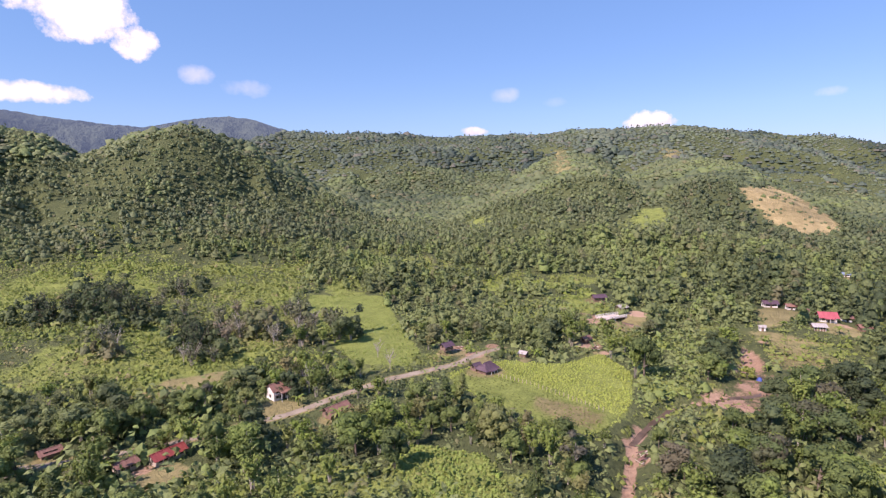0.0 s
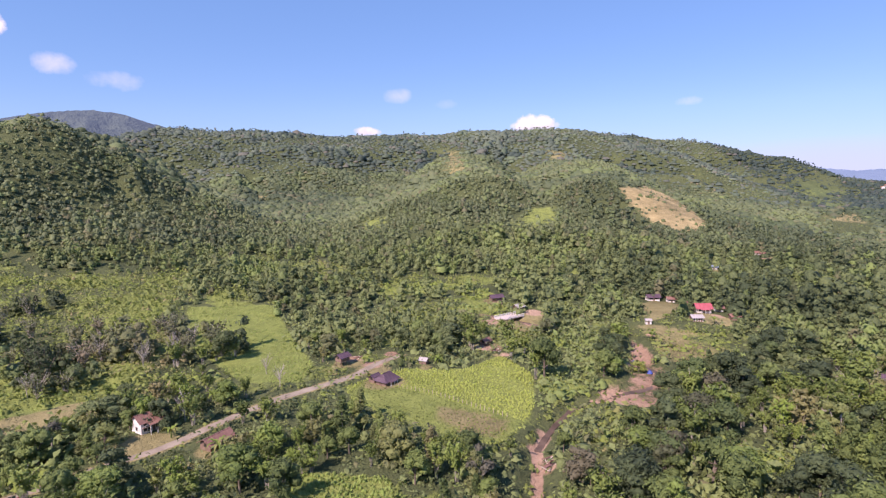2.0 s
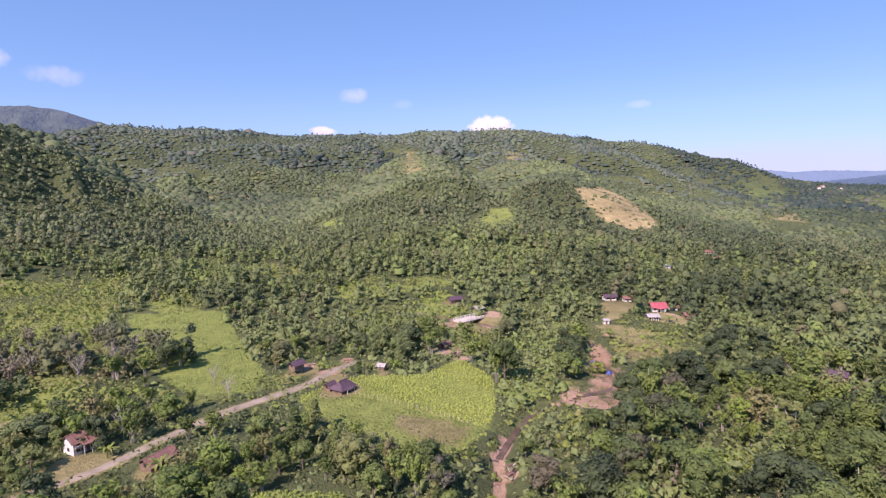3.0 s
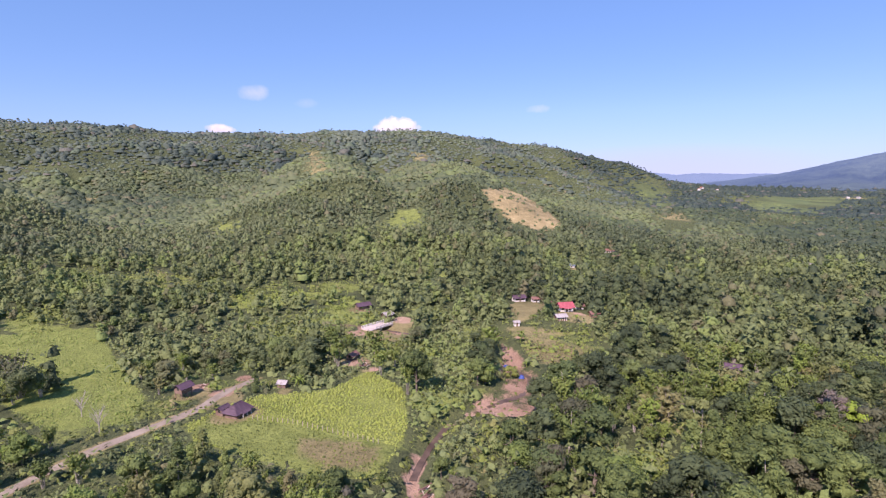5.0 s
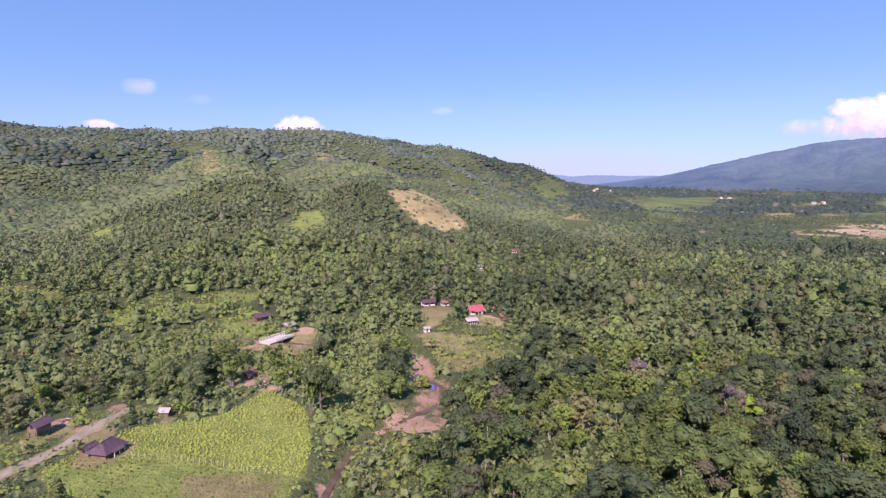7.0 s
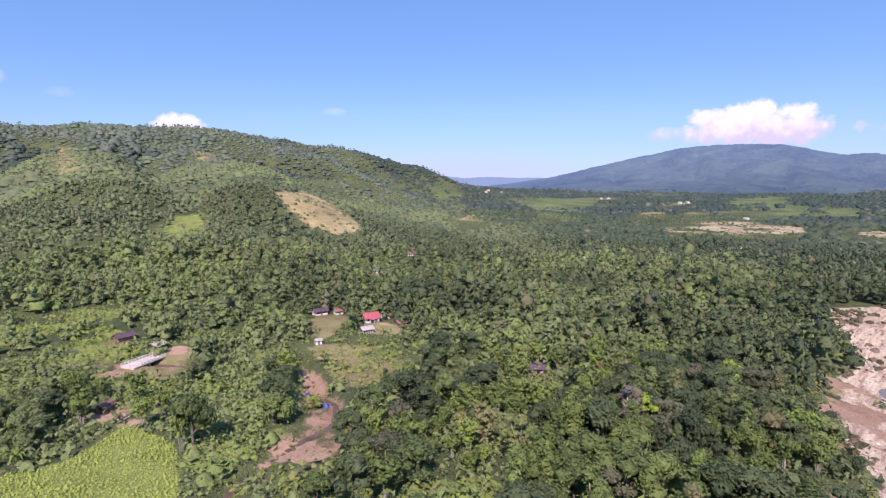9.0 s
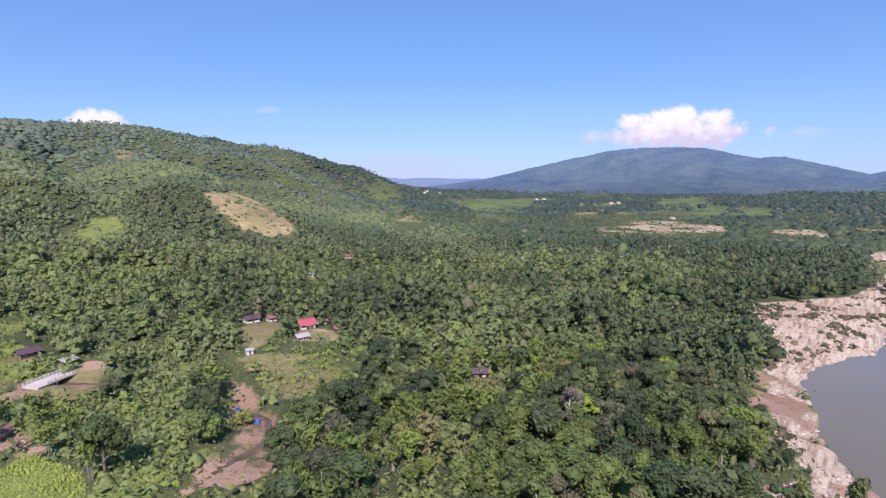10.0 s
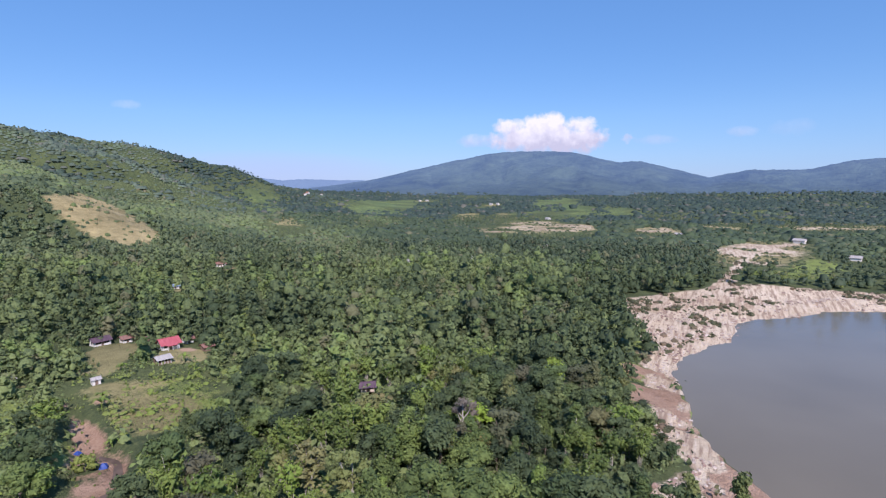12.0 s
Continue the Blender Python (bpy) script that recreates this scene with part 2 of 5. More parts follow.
_LATTICE = _rng.random((256, 256))


def value_noise(x, y):
    xi, yi = np.floor(x).astype(int), np.floor(y).astype(int)
    fx, fy = x - xi, y - yi
    fx, fy = fx * fx * (3 - 2 * fx), fy * fy * (3 - 2 * fy)
    a, b = _LATTICE[xi & 255, yi & 255], _LATTICE[(xi + 1) & 255, yi & 255]
    c, d = _LATTICE[xi & 255, (yi + 1) & 255], _LATTICE[(xi + 1) & 255, (yi + 1) & 255]
    return (a * (1 - fx) + b * fx) * (1 - fy) + (c * (1 - fx) + d * fx) * fy


def fbm(x, y, size, octaves=4, gain=0.5):
    total, amp, norm = 0.0, 1.0, 0.0
    for o in range(octaves):
        total = total + amp * value_noise(x / size + 17.3 * o, y / size - 9.1 * o)
        norm, amp, size = norm + amp, amp * gain, size / 2.03
    return total / norm


def smooth(v, lo, hi):
    t = np.clip((v - lo) / (hi - lo), 0, 1)
    return t * t * (3 - 2 * t)


def to_line(x, y, pts):
    """Distance from places to a polyline, and the interpolated last coordinate of its points."""
    best, val = np.full(np.shape(x), 1e9), np.zeros(np.shape(x))
    for p, q in zip(pts[:-1], pts[1:]):
        dx, dy = q[0] - p[0], q[1] - p[1]
        t = np.clip(((x - p[0]) * dx + (y - p[1]) * dy) / (dx * dx + dy * dy), 0, 1)
        d = np.hypot(x - p[0] - t * dx, y - p[1] - t * dy)
        val = np.where(d < best, p[-1] + t * (q[-1] - p[-1]), val)
        best = np.minimum(best, d)
    return best, val


def inside(x, y, pts):
    x, y = np.asarray(x, float), np.asarray(y, float)
    hit = np.zeros(x.shape, bool)
    for (ax, ay), (bx, by) in zip(pts, pts[1:] + pts[:1]):
        cross = (ay > y) != (by > y)
        hit ^= cross & (x < (bx - ax) * (y - ay) / ((by - ay) or 1e-9) + ax)
    return hit


def area(x, y, pts, soft=2.0):
    """1 within the outline, falling to 0 over some metres outside."""
    d, _ = to_line(x, y, [(*p, 0) for p in pts + pts[:1]])
    return np.where(inside(x, y, pts), 0.5 + 0.5 * np.clip(d / soft, 0, 1), 0.5 - 0.5 * np.clip(d / soft, 0, 1))


RIDGES = [  # crest points with their height over the plain, and the half width
    ([(-620, 430, 130), (-430, 542, 118), (-393, 567, 102), (-370, 581, 93), (-345, 588, 101), (-322, 596, 110), (-285, 606, 116), (-250, 632, 106), (-226, 652, 98), (-203, 660, 82), (-170, 668, 62), (-138, 676, 42), (-90, 690, 14)], 150),
    ([(-900, 1290, 60), (-560, 1260, 110), (-350, 1270, 168), (-247, 1292, 160), (-86, 1298, 157), (34, 1272, 147), (237, 1279, 168), (332, 1257, 174), (525, 1190, 152)], 330),
    ([(525, 1190, 152), (805, 1385, 168), (952, 1286, 141), (1026, 1227, 116), (1105, 1157, 68), (1160, 1110, 40)], 220),
    ([(440, 1180, 125), (380, 900, 100), (310, 660, 62), (290, 540, 46), (270, 430, 14)], 140),
    ([(290, 1150, 135), (225, 930, 105), (182, 760, 82), (168, 640, 62), (172, 520, 32), (185, 460, 24), (150, 400, 6)], 120),
    ([(420, 760, 40), (560, 620, 24), (760, 640, 16)], 150),
]
SHORE = [(-1600, -420), (-300, -130), (0, -45), (105, 2), (150, 27), (171, 38), (181, 45), (190, 50), (200, 54), (216, 57), (233, 60), (245, 63), (256, 64), (269, 63), (280, 60), (292, 55), (303, 49), (309, 43), (319, 42), (334, 41),
         (351, 39), (361, 32), (372, 21), (376, 12), (389, 3), (402, -7), (408, -18), (417, -38), (470, -110), (560, -330), (900, -900)]
RIVER = SHORE + [(-300, -1500), (-1600, -1200)]
STREAM = [(30, 90, 2), (43, 121, 2), (50, 140, 2), (59, 152, 2.2), (70, 163, 2), (82, 168, 2.2), (94, 172, 2.4), (103, 174, 2.4), (110, 180, 2.2), (115, 187, 2), (114, 194, 1.8), (113, 201, 1.6), (118, 210, 1.4), (128, 232, 1)]


GULLY = [(124, 216), (120, 200), (119, 188), (112, 176), (102, 160), (94, 156), (84, 158), (81, 167), (82, 173), (92, 179), (99, 181), (108, 197), (114, 206), (119, 217)]
CREEK = [(56, 280, 1.5), (70, 274, 1.6), (80, 267, 1.6), (88, 257, 1.4), (98, 248, 1.0)]
SLIP_SLOPE = [(280, 440), (290, 580), (400, 670), (400, 600), (350, 450)]


def gullies(x, y):
    """0 along the lines of the hill gullies, 1 on the spurs between."""
    return smooth(np.abs(fbm(x + 0.35 * y + 900, y * 0.55 - 300, 150, 3) - 0.5), 0.0, 0.13)


def lie(x, y):
    """The height of the ground."""
    x, y = np.asarray(x, float), np.asarray(y, float)
    r = np.hypot(x - 20, y - 40)
    plain = 4.0 - 1.6 * smooth(-x, 10, 60) * smooth(-y, -230, -170) + 0.009 * np.clip(r - 180, 0, 1900) + (0.011 * np.clip(r - 1000, 0, 1700) + 16 * (fbm(x + 90, y - 40, 420, 3) - 0.5) * smooth(r, 900, 1500)) * smooth(x, 500, 900) + 3.0 * (fbm(x, y, 140) - 0.5) * np.clip(r / 300, 0.3, 1)
    plain = plain + 10 * smooth(y, 220, 430) * (1 - smooth(x, 60, 260)) + 3 * smooth(np.hypot(x - 150, y - 245), 60, 10)
    total = 0.0
    for crest, width in RIDGES:
        d, h = to_line(x, y, crest)
        total = total + (h * np.exp(-((d / width) ** 2))) ** 6
    hill = total ** (1 / 6)
    hill = hill * (1 + 0.8 * (fbm(x + 400, y, 170, 4) - 0.5) * smooth(hill, 4, 60) * (1 - 0.92 * smooth(hill, 75, 135)))
    folds = smooth(hill, 12, 45) * (1 - smooth(hill, 90, 135)) * (1 - area(x, y, SLIP_SLOPE, 60))
    hill = hill + 13 * (gullies(x, y) - 0.62) * folds
    z = plain + hill + 4.5 * np.exp(-(((x + 166) / 30) ** 2 + ((y - 228) / 24) ** 2))
    d, _ = to_line(x, y, [(*p, 0) for p in SHORE])
    wet = inside(x, y, RIVER)
    wave = d + 9 * (fbm(x, y, 38, 3) - 0.5)
    shelf = 0.8 * smooth(wave, 5, 7) + 0.9 * smooth(wave, 13, 16) + 1.0 * smooth(wave, 25, 29) + 1.0 * smooth(wave, 40, 45)
    bank = 0.3 + 0.05 * d + shelf + 1.3 * (fbm(x, y, 14, 3) - 0.5) * np.clip(d / 10, 0, 1)
    z = np.where(wet, -np.clip(0.2 * d, 0.1, 6), np.minimum(z, np.where(d < 80, np.maximum(bank, 0.25), 1e6)))
    d, w = to_line(x, y, STREAM)
    near, _ = to_line(x, y, CREEK)
    z = z - 2.0 * np.exp(-((near / 3.2) ** 2))
    cut = 1.9 * smooth(area(x, y, GULLY, 2.5) + 0.5 * (fbm(x, y, 9, 3) - 0.5), 0.3, 0.8)
    return z - np.where(wet, 0, np.maximum(cut, 2.9 * np.exp(-((d / (w * 2.0)) ** 2))))


def lie_at(x, y):
    return float(lie(np.array([x]), np.array([y]))[0])


# ---- cleared land ----
CROP = [(1, 191), (10, 198), (24, 205), (44, 199), (62, 211), (67, 190), (58, 163), (48, 148), (39, 141), (30, 147), (23, 155), (14, 166), (4, 177)]
CROP_SOUTH = [(2, 184), (9, 196), (19, 185), (29, 177), (40, 165), (50, 154), (46, 146), (39, 142), (30, 147), (14, 166)]
CROP_BROWN = [(28, 172), (40, 164), (50, 155), (46, 147), (38, 143), (30, 149), (25, 160)]
UPPER_FIELD = [(-77, 309), (-34, 307), (-10, 217), (-13, 199), (-33, 203), (-59, 248)]
GLADE = [(-14, 138), (-4, 136), (9, 132), (13, 123), (15, 108), (-4, 108), (-12, 122)]
SCRUB = [(-420, 300), (-290, 350), (-247, 369), (-170, 372), (-90, 386), (-78, 312), (-58, 245), (-30, 200), (-74, 188), (-105, 176), (-128, 166), (-152, 182), (-200, 160), (-300, 190)]
MEADOW = [(124, 222), (132, 234), (143, 231), (156, 221), (164, 204), (156, 190), (140, 184), (128, 182), (119, 184), (121, 202)]
HILL_GREEN = [(146, 474), (196, 545), (222, 538), (200, 480), (167, 461)]
HILL_GREEN_2 = [(31, 626), (58, 595), (49, 538), (18, 556)]
LANDSLIP = [(290, 534), (298, 550), (342, 592), (388, 636), (384, 592), (372, 549), (358, 500), (346, 474), (325, 458), (300, 455), (286, 486), (283, 512)]
ROCK_SCAR = [(204, 1085), (240, 1060), (232, 930), (192, 773), (165, 640), (127, 640), (130, 690), (150, 836)]
PALE_SLOPES = [[(385, 1020), (455, 1030), (383, 873), (366, 890)], [(330, 910), (341, 920), (309, 745), (296, 745)], [(-130, 920), (-97, 927), (-97, 863), (-130, 880)],
               [(-31, 423), (-4, 443), (-1, 395), (-23, 391)], [(117, 318), (138, 306), (134, 296), (115, 304)], [(104, 314), (135, 303), (132, 297), (104, 305)], [(74, 290), (84, 297), (82, 272), (73, 268)]]
FAR_DRY = [[(1086, 542), (1174, 523), (1028, 456), (943, 473)], [(1169, 478), (1230, 476), (1070, 408), (1032, 426)], [(540, 50), (667, 56), (760, 10), (747, -45), (600, -25), (530, 0)], [(531, 531), (601, 580), (623, 567), (563, 506)],
           [(1400, 610), (1470, 600), (1440, 560), (1380, 570)], [(1540, 900), (1620, 890), (1600, 850), (1520, 860)]]
FAR_LUSH = [[(1073, 816), (1224, 872), (1692, 984), (1260, 725), (752, 485), (657, 502)], [(1132, 393), (1748, 572), (2018, 521), (1307, 298), (1120, 278), (1030, 338)], [(1348, 270), (1391, 221), (1222, 199), (1180, 241)],
            [(736, 806), (996, 1020), (1032, 976), (826, 743), (599, 601)], [(395, 106), (436, 96), (480, 60), (470, 40), (400, 84)], [(470, 32), (530, 12), (600, -10), (640, -30), (560, -60), (468, -20)]]
FAR_BARS = [[(712, 327), (786, 366), (934, 362), (992, 326), (927, 229), (855, 195), (809, 192), (774, 224), (729, 290)], [(857, 182), (909, 121), (893, 90), (832, 87), (788, 136), (814, 169)],
            [(891, 67), (966, 68), (979, 6), (905, 10)], [(978, -38), (1042, -177), (961, -159), (919, -45)]]
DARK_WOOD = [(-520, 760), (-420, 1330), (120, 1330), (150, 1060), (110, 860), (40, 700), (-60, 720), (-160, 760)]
ROAD = [(-150, 118, 1.5), (-101, 131, 1.5), (-89, 135, 1.5), (-71, 144, 1.6), (-58, 154, 1.7), (-46, 160, 1.8), (-35, 172, 1.9), (-19, 186, 2.1), (-6, 194, 2.1), (6, 202, 2.1),
        (13, 213, 1.9), (24, 221, 1.5)]
TRACK = [(-132, 150, 2.5), (-117, 161, 3), (-106, 168, 4), (-98, 176, 5.5), (-88, 184, 6.5), (-79, 192, 5)]
YARDS = [(-90, 189, 6), (-95, 187, 6), (-84, 192, 6), (-69, 125, 8), (-52, 163, 9), (15, 193, 9), (12, 207, 8), (3, 216, 7), (82, 252, 13), (94, 262, 8), (60, 224, 7), (62, 212, 4), (70, 270, 6), (68, 257, 5), (170, 232, 11), (155, 250, 9), (163, 262, 8), (173, 146, 7), (-34, 155, 5), (80, 290, 6), (140, 244, 4), (-101, 133, 6),
         (303, 350, 9), (243, 322, 6), (137, 227, 5), (124, 250, 4), (31, 204, 4), (425, 272, 6), (478, 240, 6), (584, 195, 9)]
SIGHT_LINES = [(-54, 174, 9), (-33, 158, 6), (-71, 133, 8), (-79, 128, 5), (15, 192, 6), (82, 257, 9), (1, 214, 5), (173, 243, 7), (162, 268, 6), (176, 152, 5), (303, 356, 7), (425, 276, 5), (478, 243, 5), (584, 204, 7), (600, -58, 7), (745, -35, 9)]
DIRT_YARDS = [(49, 130, 3), (50, 141, 3), (55, 149, 3), (12, 212, 5), (20, 223, 4), (42, 231, 4), (58, 223, 4), (61, 248, 3), (76, 263, 5), (83, 286, 4), (130, 218, 3), (96, 267, 6), (70, 257, 5), (62, 251, 3), (62, 222, 5), (64, 212, 3), (88, 252, 5), (5, 221, 5), (-75, 128, 4), (300, 350, 7), (176, 236, 4)]
HAMLET_GREEN = [(153, 264), (163, 263), (176, 257), (164, 248), (150, 237), (140, 234), (148, 251)]
ROADSIDE = [(-60, 150), (-46, 164), (-19, 190), (6, 205), (12, 180), (-4, 160), (-34, 140)]
ROAD_GREEN = [(-42, 198), (-26, 190), (-8, 197), (6, 208), (18, 214), (30, 210), (34, 216), (20, 228), (6, 226), (-12, 218), (-30, 212)]
RIVER_MEADOW = [(462, 34), (560, 36), (660, 50), (780, -20), (720, -190), (500, -140), (458, -50)]
LIGHT_SCRUB = [(68, 208), (76, 226), (100, 236), (114, 214), (102, 190), (84, 178), (78, 164), (64, 160), (62, 172), (72, 188)]
OPEN_BANK = [(50, 150), (62, 166), (78, 162), (84, 150), (72, 130), (62, 115), (52, 118), (54, 138)]
LUSH_SPOTS = [(163, 105, 5), (130, 101, 7), (203, 141, 4), (207, 97, 5), (22, 237, 6), (41, 239, 4), (37, 264, 7), (27, 319, 6), (83, 296, 5), (109, 233, 4), (143, 190, 8), (172, 204, 6), (135, 291, 7), (96, 123, 8), (106, 118, 5), (126, 128, 5), (84, 138, 5), (70, 175, 6), (120, 165, 5)]
CLUMPS = [(-50, 133, 6, 0), (-34, 131, 6, 0), (-20, 135, 7, 0), (-27, 170, 3.5, 0), (-34, 163, 3.5, 0), (-41, 154, 3.5, 0), (-47, 148, 4, 0), (-64, 146, 5, 0), (-7, 136, 6, 0), (-165, 270, 20, 0), (-142, 236, 10, 0), (-192, 304, 16, 0), (-14, 176, 3, 0), (-205, 262, 14, 0), (-182, 260, 16, 0), (-158, 254, 15, 0), (-138, 256, 10, 0), (-106, 226, 15, 0), (-92, 214, 11, 0), (-150, 318, 14, 0), (-44, 238, 11, 0), (-135, 212, 7, 1), (-96, 248, 13, 1), (-78, 238, 11, 1), (-66, 262, 10, 1), (-60, 228, 8, 1)]
BANK_TRACK = [(420, 46, 8), (450, 42, 5), (498, 36, 4), (560, 28, 4), (640, 15, 6)]
SAND_FLAT = [(176, 52), (196, 60), (224, 68), (280, 78), (340, 95), (365, 99), (393, 76), (427, 48), (446, 26), (447, 0), (452, -26), (456, -46), (480, -120), (560, -330), (414, -31), (381, 7), (330, 35), (269, 60), (205, 50), (150, 24), (140, 60), (150, 66), (160, 62)]


def reach(x, y, pts, soft, ahead):
    """An outline together with the open land for some metres on its river side."""
    r = np.hypot(x - 20, y - 40) + 1
    ux, uy = (x - 20) / r, (y - 40) / r
    return np.maximum.reduce([area(x + ux * ahead * f, y + uy * ahead * f, pts, soft) for f in (0, 0.34, 0.67, 1.0)])


def masks(x, y):
    """How far each place is lush field, dry grass, bare earth or sand, and how dense wood and bushes stand there."""
    d_shore, _ = to_line(x, y, [(*p, 0) for p in SHORE])
    wet = inside(x, y, RIVER)
    n = fbm(x, y, 46, 4)
    far = np.hypot(x - 20, y - 40)
    lush = np.maximum.reduce([area(x, y, p, 4) for p in (CROP, UPPER_FIELD, GLADE)] + [0.85 * area(x, y, p, 22) for p in (HILL_GREEN, HILL_GREEN_2)] + [0.6 * area(x, y, p, 20) for p in FAR_LUSH[4:]])
    scrub = area(x, y, SCRUB, 14)
    dry = np.maximum.reduce([area(x, y, MEADOW, 8) * (0.2 + 0.7 * fbm(x, y, 15, 3)), area(x, y, HAMLET_GREEN, 3) * 0.95] + [0.6 * area(x, y, p, 14) for p in PALE_SLOPES] + [0.85 * area(x, y, p, 25) for p in FAR_DRY] + [0.72 * area(x, y, CROP_BROWN, 5), 0.62 * area(x, y, ROCK_SCAR, 30)])
    d, w = to_line(x, y, TRACK)
    dry = np.maximum(dry, smooth(w + 2 - d, -1.5, 1.5))
    dirt = np.maximum(area(x, y, GULLY, 3) * (0.2 + 0.95 * fbm(x, y, 8, 3)) * (0.3 + 0.7 * smooth(np.hypot(x - 108, y - 189), 1.5, 4)), 0.36 * area(x, y, ROCK_SCAR, 30))
    slip = area(x, y, LANDSLIP, 9)
    slip = np.clip(slip + 1.0 * (fbm(x, y, 16, 4, 0.7) - 0.52), 0, 1) * (slip > 0.02)
    d, w = to_line(x, y, ROAD)
    verge = smooth(w + 1.0 - d, -1.5, 1.5)
    dry = np.maximum(dry, verge * 0.8)
    d, w = to_line(x, y, STREAM)
    creek = smooth(w * 0.75 - d, -1.2, 1.2) * (0.55 + 0.45 * smooth(fbm(x, y, 9, 2), 0.35, 0.55))
    dirt = np.maximum(dirt, creek * 0.9)
    clear = np.zeros(np.shape(x))
    front = np.zeros(np.shape(x))
    for px, py, rad in YARDS:
        clear = np.maximum(clear, smooth(rad - np.hypot(x - px, y - py), -2, 3))
        away = math.hypot(px - 10, py - 30)
        fx, fy = px - (px - 10) / away * (rad + 6), py - (py - 30) / away * (rad + 6)
        front = np.maximum(front, smooth(rad * 0.9 + 1 - np.hypot(x - fx, y - fy), -2, 3))
    for px, py, rad in SIGHT_LINES:
        away = math.hypot(px - 5, py - 20)
        for step in (4, 11, 18):
            fx, fy = px - (px - 5) / away * (rad + step), py - (py - 20) / away * (rad + step)
            front = np.maximum(front, smooth(rad * 0.75 - np.hypot(x - fx, y - fy), -1.5, 2))
    dry = np.maximum(dry, clear * 0.68)
    for px, py, rad in DIRT_YARDS:
        dirt = np.maximum(dirt, 0.75 * smooth(rad - np.hypot(x - px, y - py), -2, 3))
    sand = np.maximum(area(x, y, SAND_FLAT, 5), smooth(13 - d_shore, -3, 4))
    corridor = np.maximum.reduce([area(x, y, p, 30) for p in FAR_BARS]) * (0.4 + 1.0 * smooth(fbm(x, y, 32, 4), 0.36, 0.56))
    sand, dirt, dry = np.maximum(sand, 0.5 * corridor.clip(0, 1)), np.maximum(dirt, 0.47 * corridor.clip(0, 1)), np.maximum(dry, 0.9 * corridor.clip(0, 1))
    open_land = np.maximum.reduce([reach(x, y, p, 25, 110 if i == 0 else 60) for i, p in enumerate(FAR_BARS)] + [reach(x, y, p, 25, 70) for p in FAR_DRY] + [0.62 * reach(x, y, p, 25, 80) for p in FAR_LUSH[:4]] + [reach(x, y, LANDSLIP, 8, 14)])
    ledge = smooth(20 - d_shore, -4, 6) * (1 - smooth(x, 250, 300)) * smooth(fbm(x + 5, y, 11, 3), 0.42, 0.56)
    sand, dirt = sand * (1 - 0.7 * ledge), np.maximum(dirt, 0.8 * ledge * (1 - wet))
    sand = np.maximum(sand, 0.75 * area(x, y, FAR_DRY[2], 25) * smooth(fbm(x, y, 30, 3), 0.42, 0.52))
    gully = np.maximum(area(x, y, GULLY, 4), creek)
    d, w = to_line(x, y, STREAM)
    open_land = np.maximum.reduce([open_land, 0.97 * reach(x, y, GULLY, 4, 15), 0.97 * reach(x, y, CROP, 2, 9), 0.9 * area(x, y, ROAD_GREEN, 4), 0.97 * smooth(4.5 - d, -2, 2) * (y < 168)])
    d, w = to_line(x, y, BANK_TRACK)
    sand = np.maximum(sand, smooth(w - d, -3, 3))
    bare = np.maximum.reduce([gully, open_land, lush * 0.98, dry, dirt, slip, sand, clear, creek * 0.8, verge, wet * 1.0])
    glades = 0.55 * smooth(n, 0.60, 0.68) * smooth(far, 400, 480) * (1 - 0.6 * smooth(far, 800, 1000))
    open_plain = smooth(fbm(x * 0.6 + 70, y, 210, 3), 0.47, 0.55) * smooth(far, 650, 1000) * smooth(x, 350, 700)
    glades = np.maximum(glades, open_plain)
    low_land = smooth(fbm(x + 500, y - 200, 34, 4), 0.57 - 0.04 * (1 - smooth(x, 40, 150)), 0.63) * (1 - smooth(far, 380, 480))
    glades = np.maximum(glades, low_land * (0.2 + 0.6 * (1 - smooth(x, 60, 170))))
    wood = (1 - bare) * (1 - 0.9 * front) * (1 - 0.85 * glades * (1 - 0.35 * open_plain)) * (1 - 0.8 * scrub)
    d, w = to_line(x, y, ROAD)
    wood = wood * (0.15 + 0.85 * smooth(d - w, 1.5, 5) + 0.9 * (smooth(np.abs(x + 16), 24, 28) > 0)).clip(0, 1)
    meadow = area(x, y, MEADOW, 6)
    wood = wood * (1 - 0.93 * meadow)
    lush = np.maximum.reduce([lush, 0.5 * meadow, 0.5 * area(x, y, ROAD_GREEN, 4), 0.3 * area(x, y, RIVER_MEADOW, 20), 0.42 * area(x, y, LIGHT_SCRUB, 5)])
    low = area(x, y, ROADSIDE, 5)
    wood = wood * (1 - 0.72 * low)
    wood = wood * (1 - 0.75 * area(x, y, OPEN_BANK, 4)) * (1 - 0.5 * area(x, y, RIVER_MEADOW, 12)) * (1 - 0.78 * area(x, y, LIGHT_SCRUB, 5))
    for px, py, rad in LUSH_SPOTS:
        spot = smooth(rad - np.hypot(x - px, y - py), -2, 2)
        lush, wood = np.maximum(lush, spot), wood * (1 - spot)
    for px, py, rad, _ in CLUMPS:
        wood = np.maximum(wood, smooth(rad - np.hypot(x - px, y - py), -2, 3))
    bush = np.maximum.reduce([scrub, glades, 0.55 * dry * (area(x, y, HAMLET_GREEN, 3) < 0.5), 0.6 * meadow, front, 0.8 * (1 - wood)]) * (1 - np.maximum.reduce([gully, dirt, 0.5 * slip, sand, clear, wet * 1.0, 0.75 * verge, area(x, y, HAMLET_GREEN, 3), area(x, y, CROP, 2), area(x, y, UPPER_FIELD, 2), 0.6 * area(x, y, HILL_GREEN, 8), 0.3 * area(x, y, ROCK_SCAR, 14)]))
    under = (1 - bare) * (1 - scrub) * (1 - 0.7 * meadow)
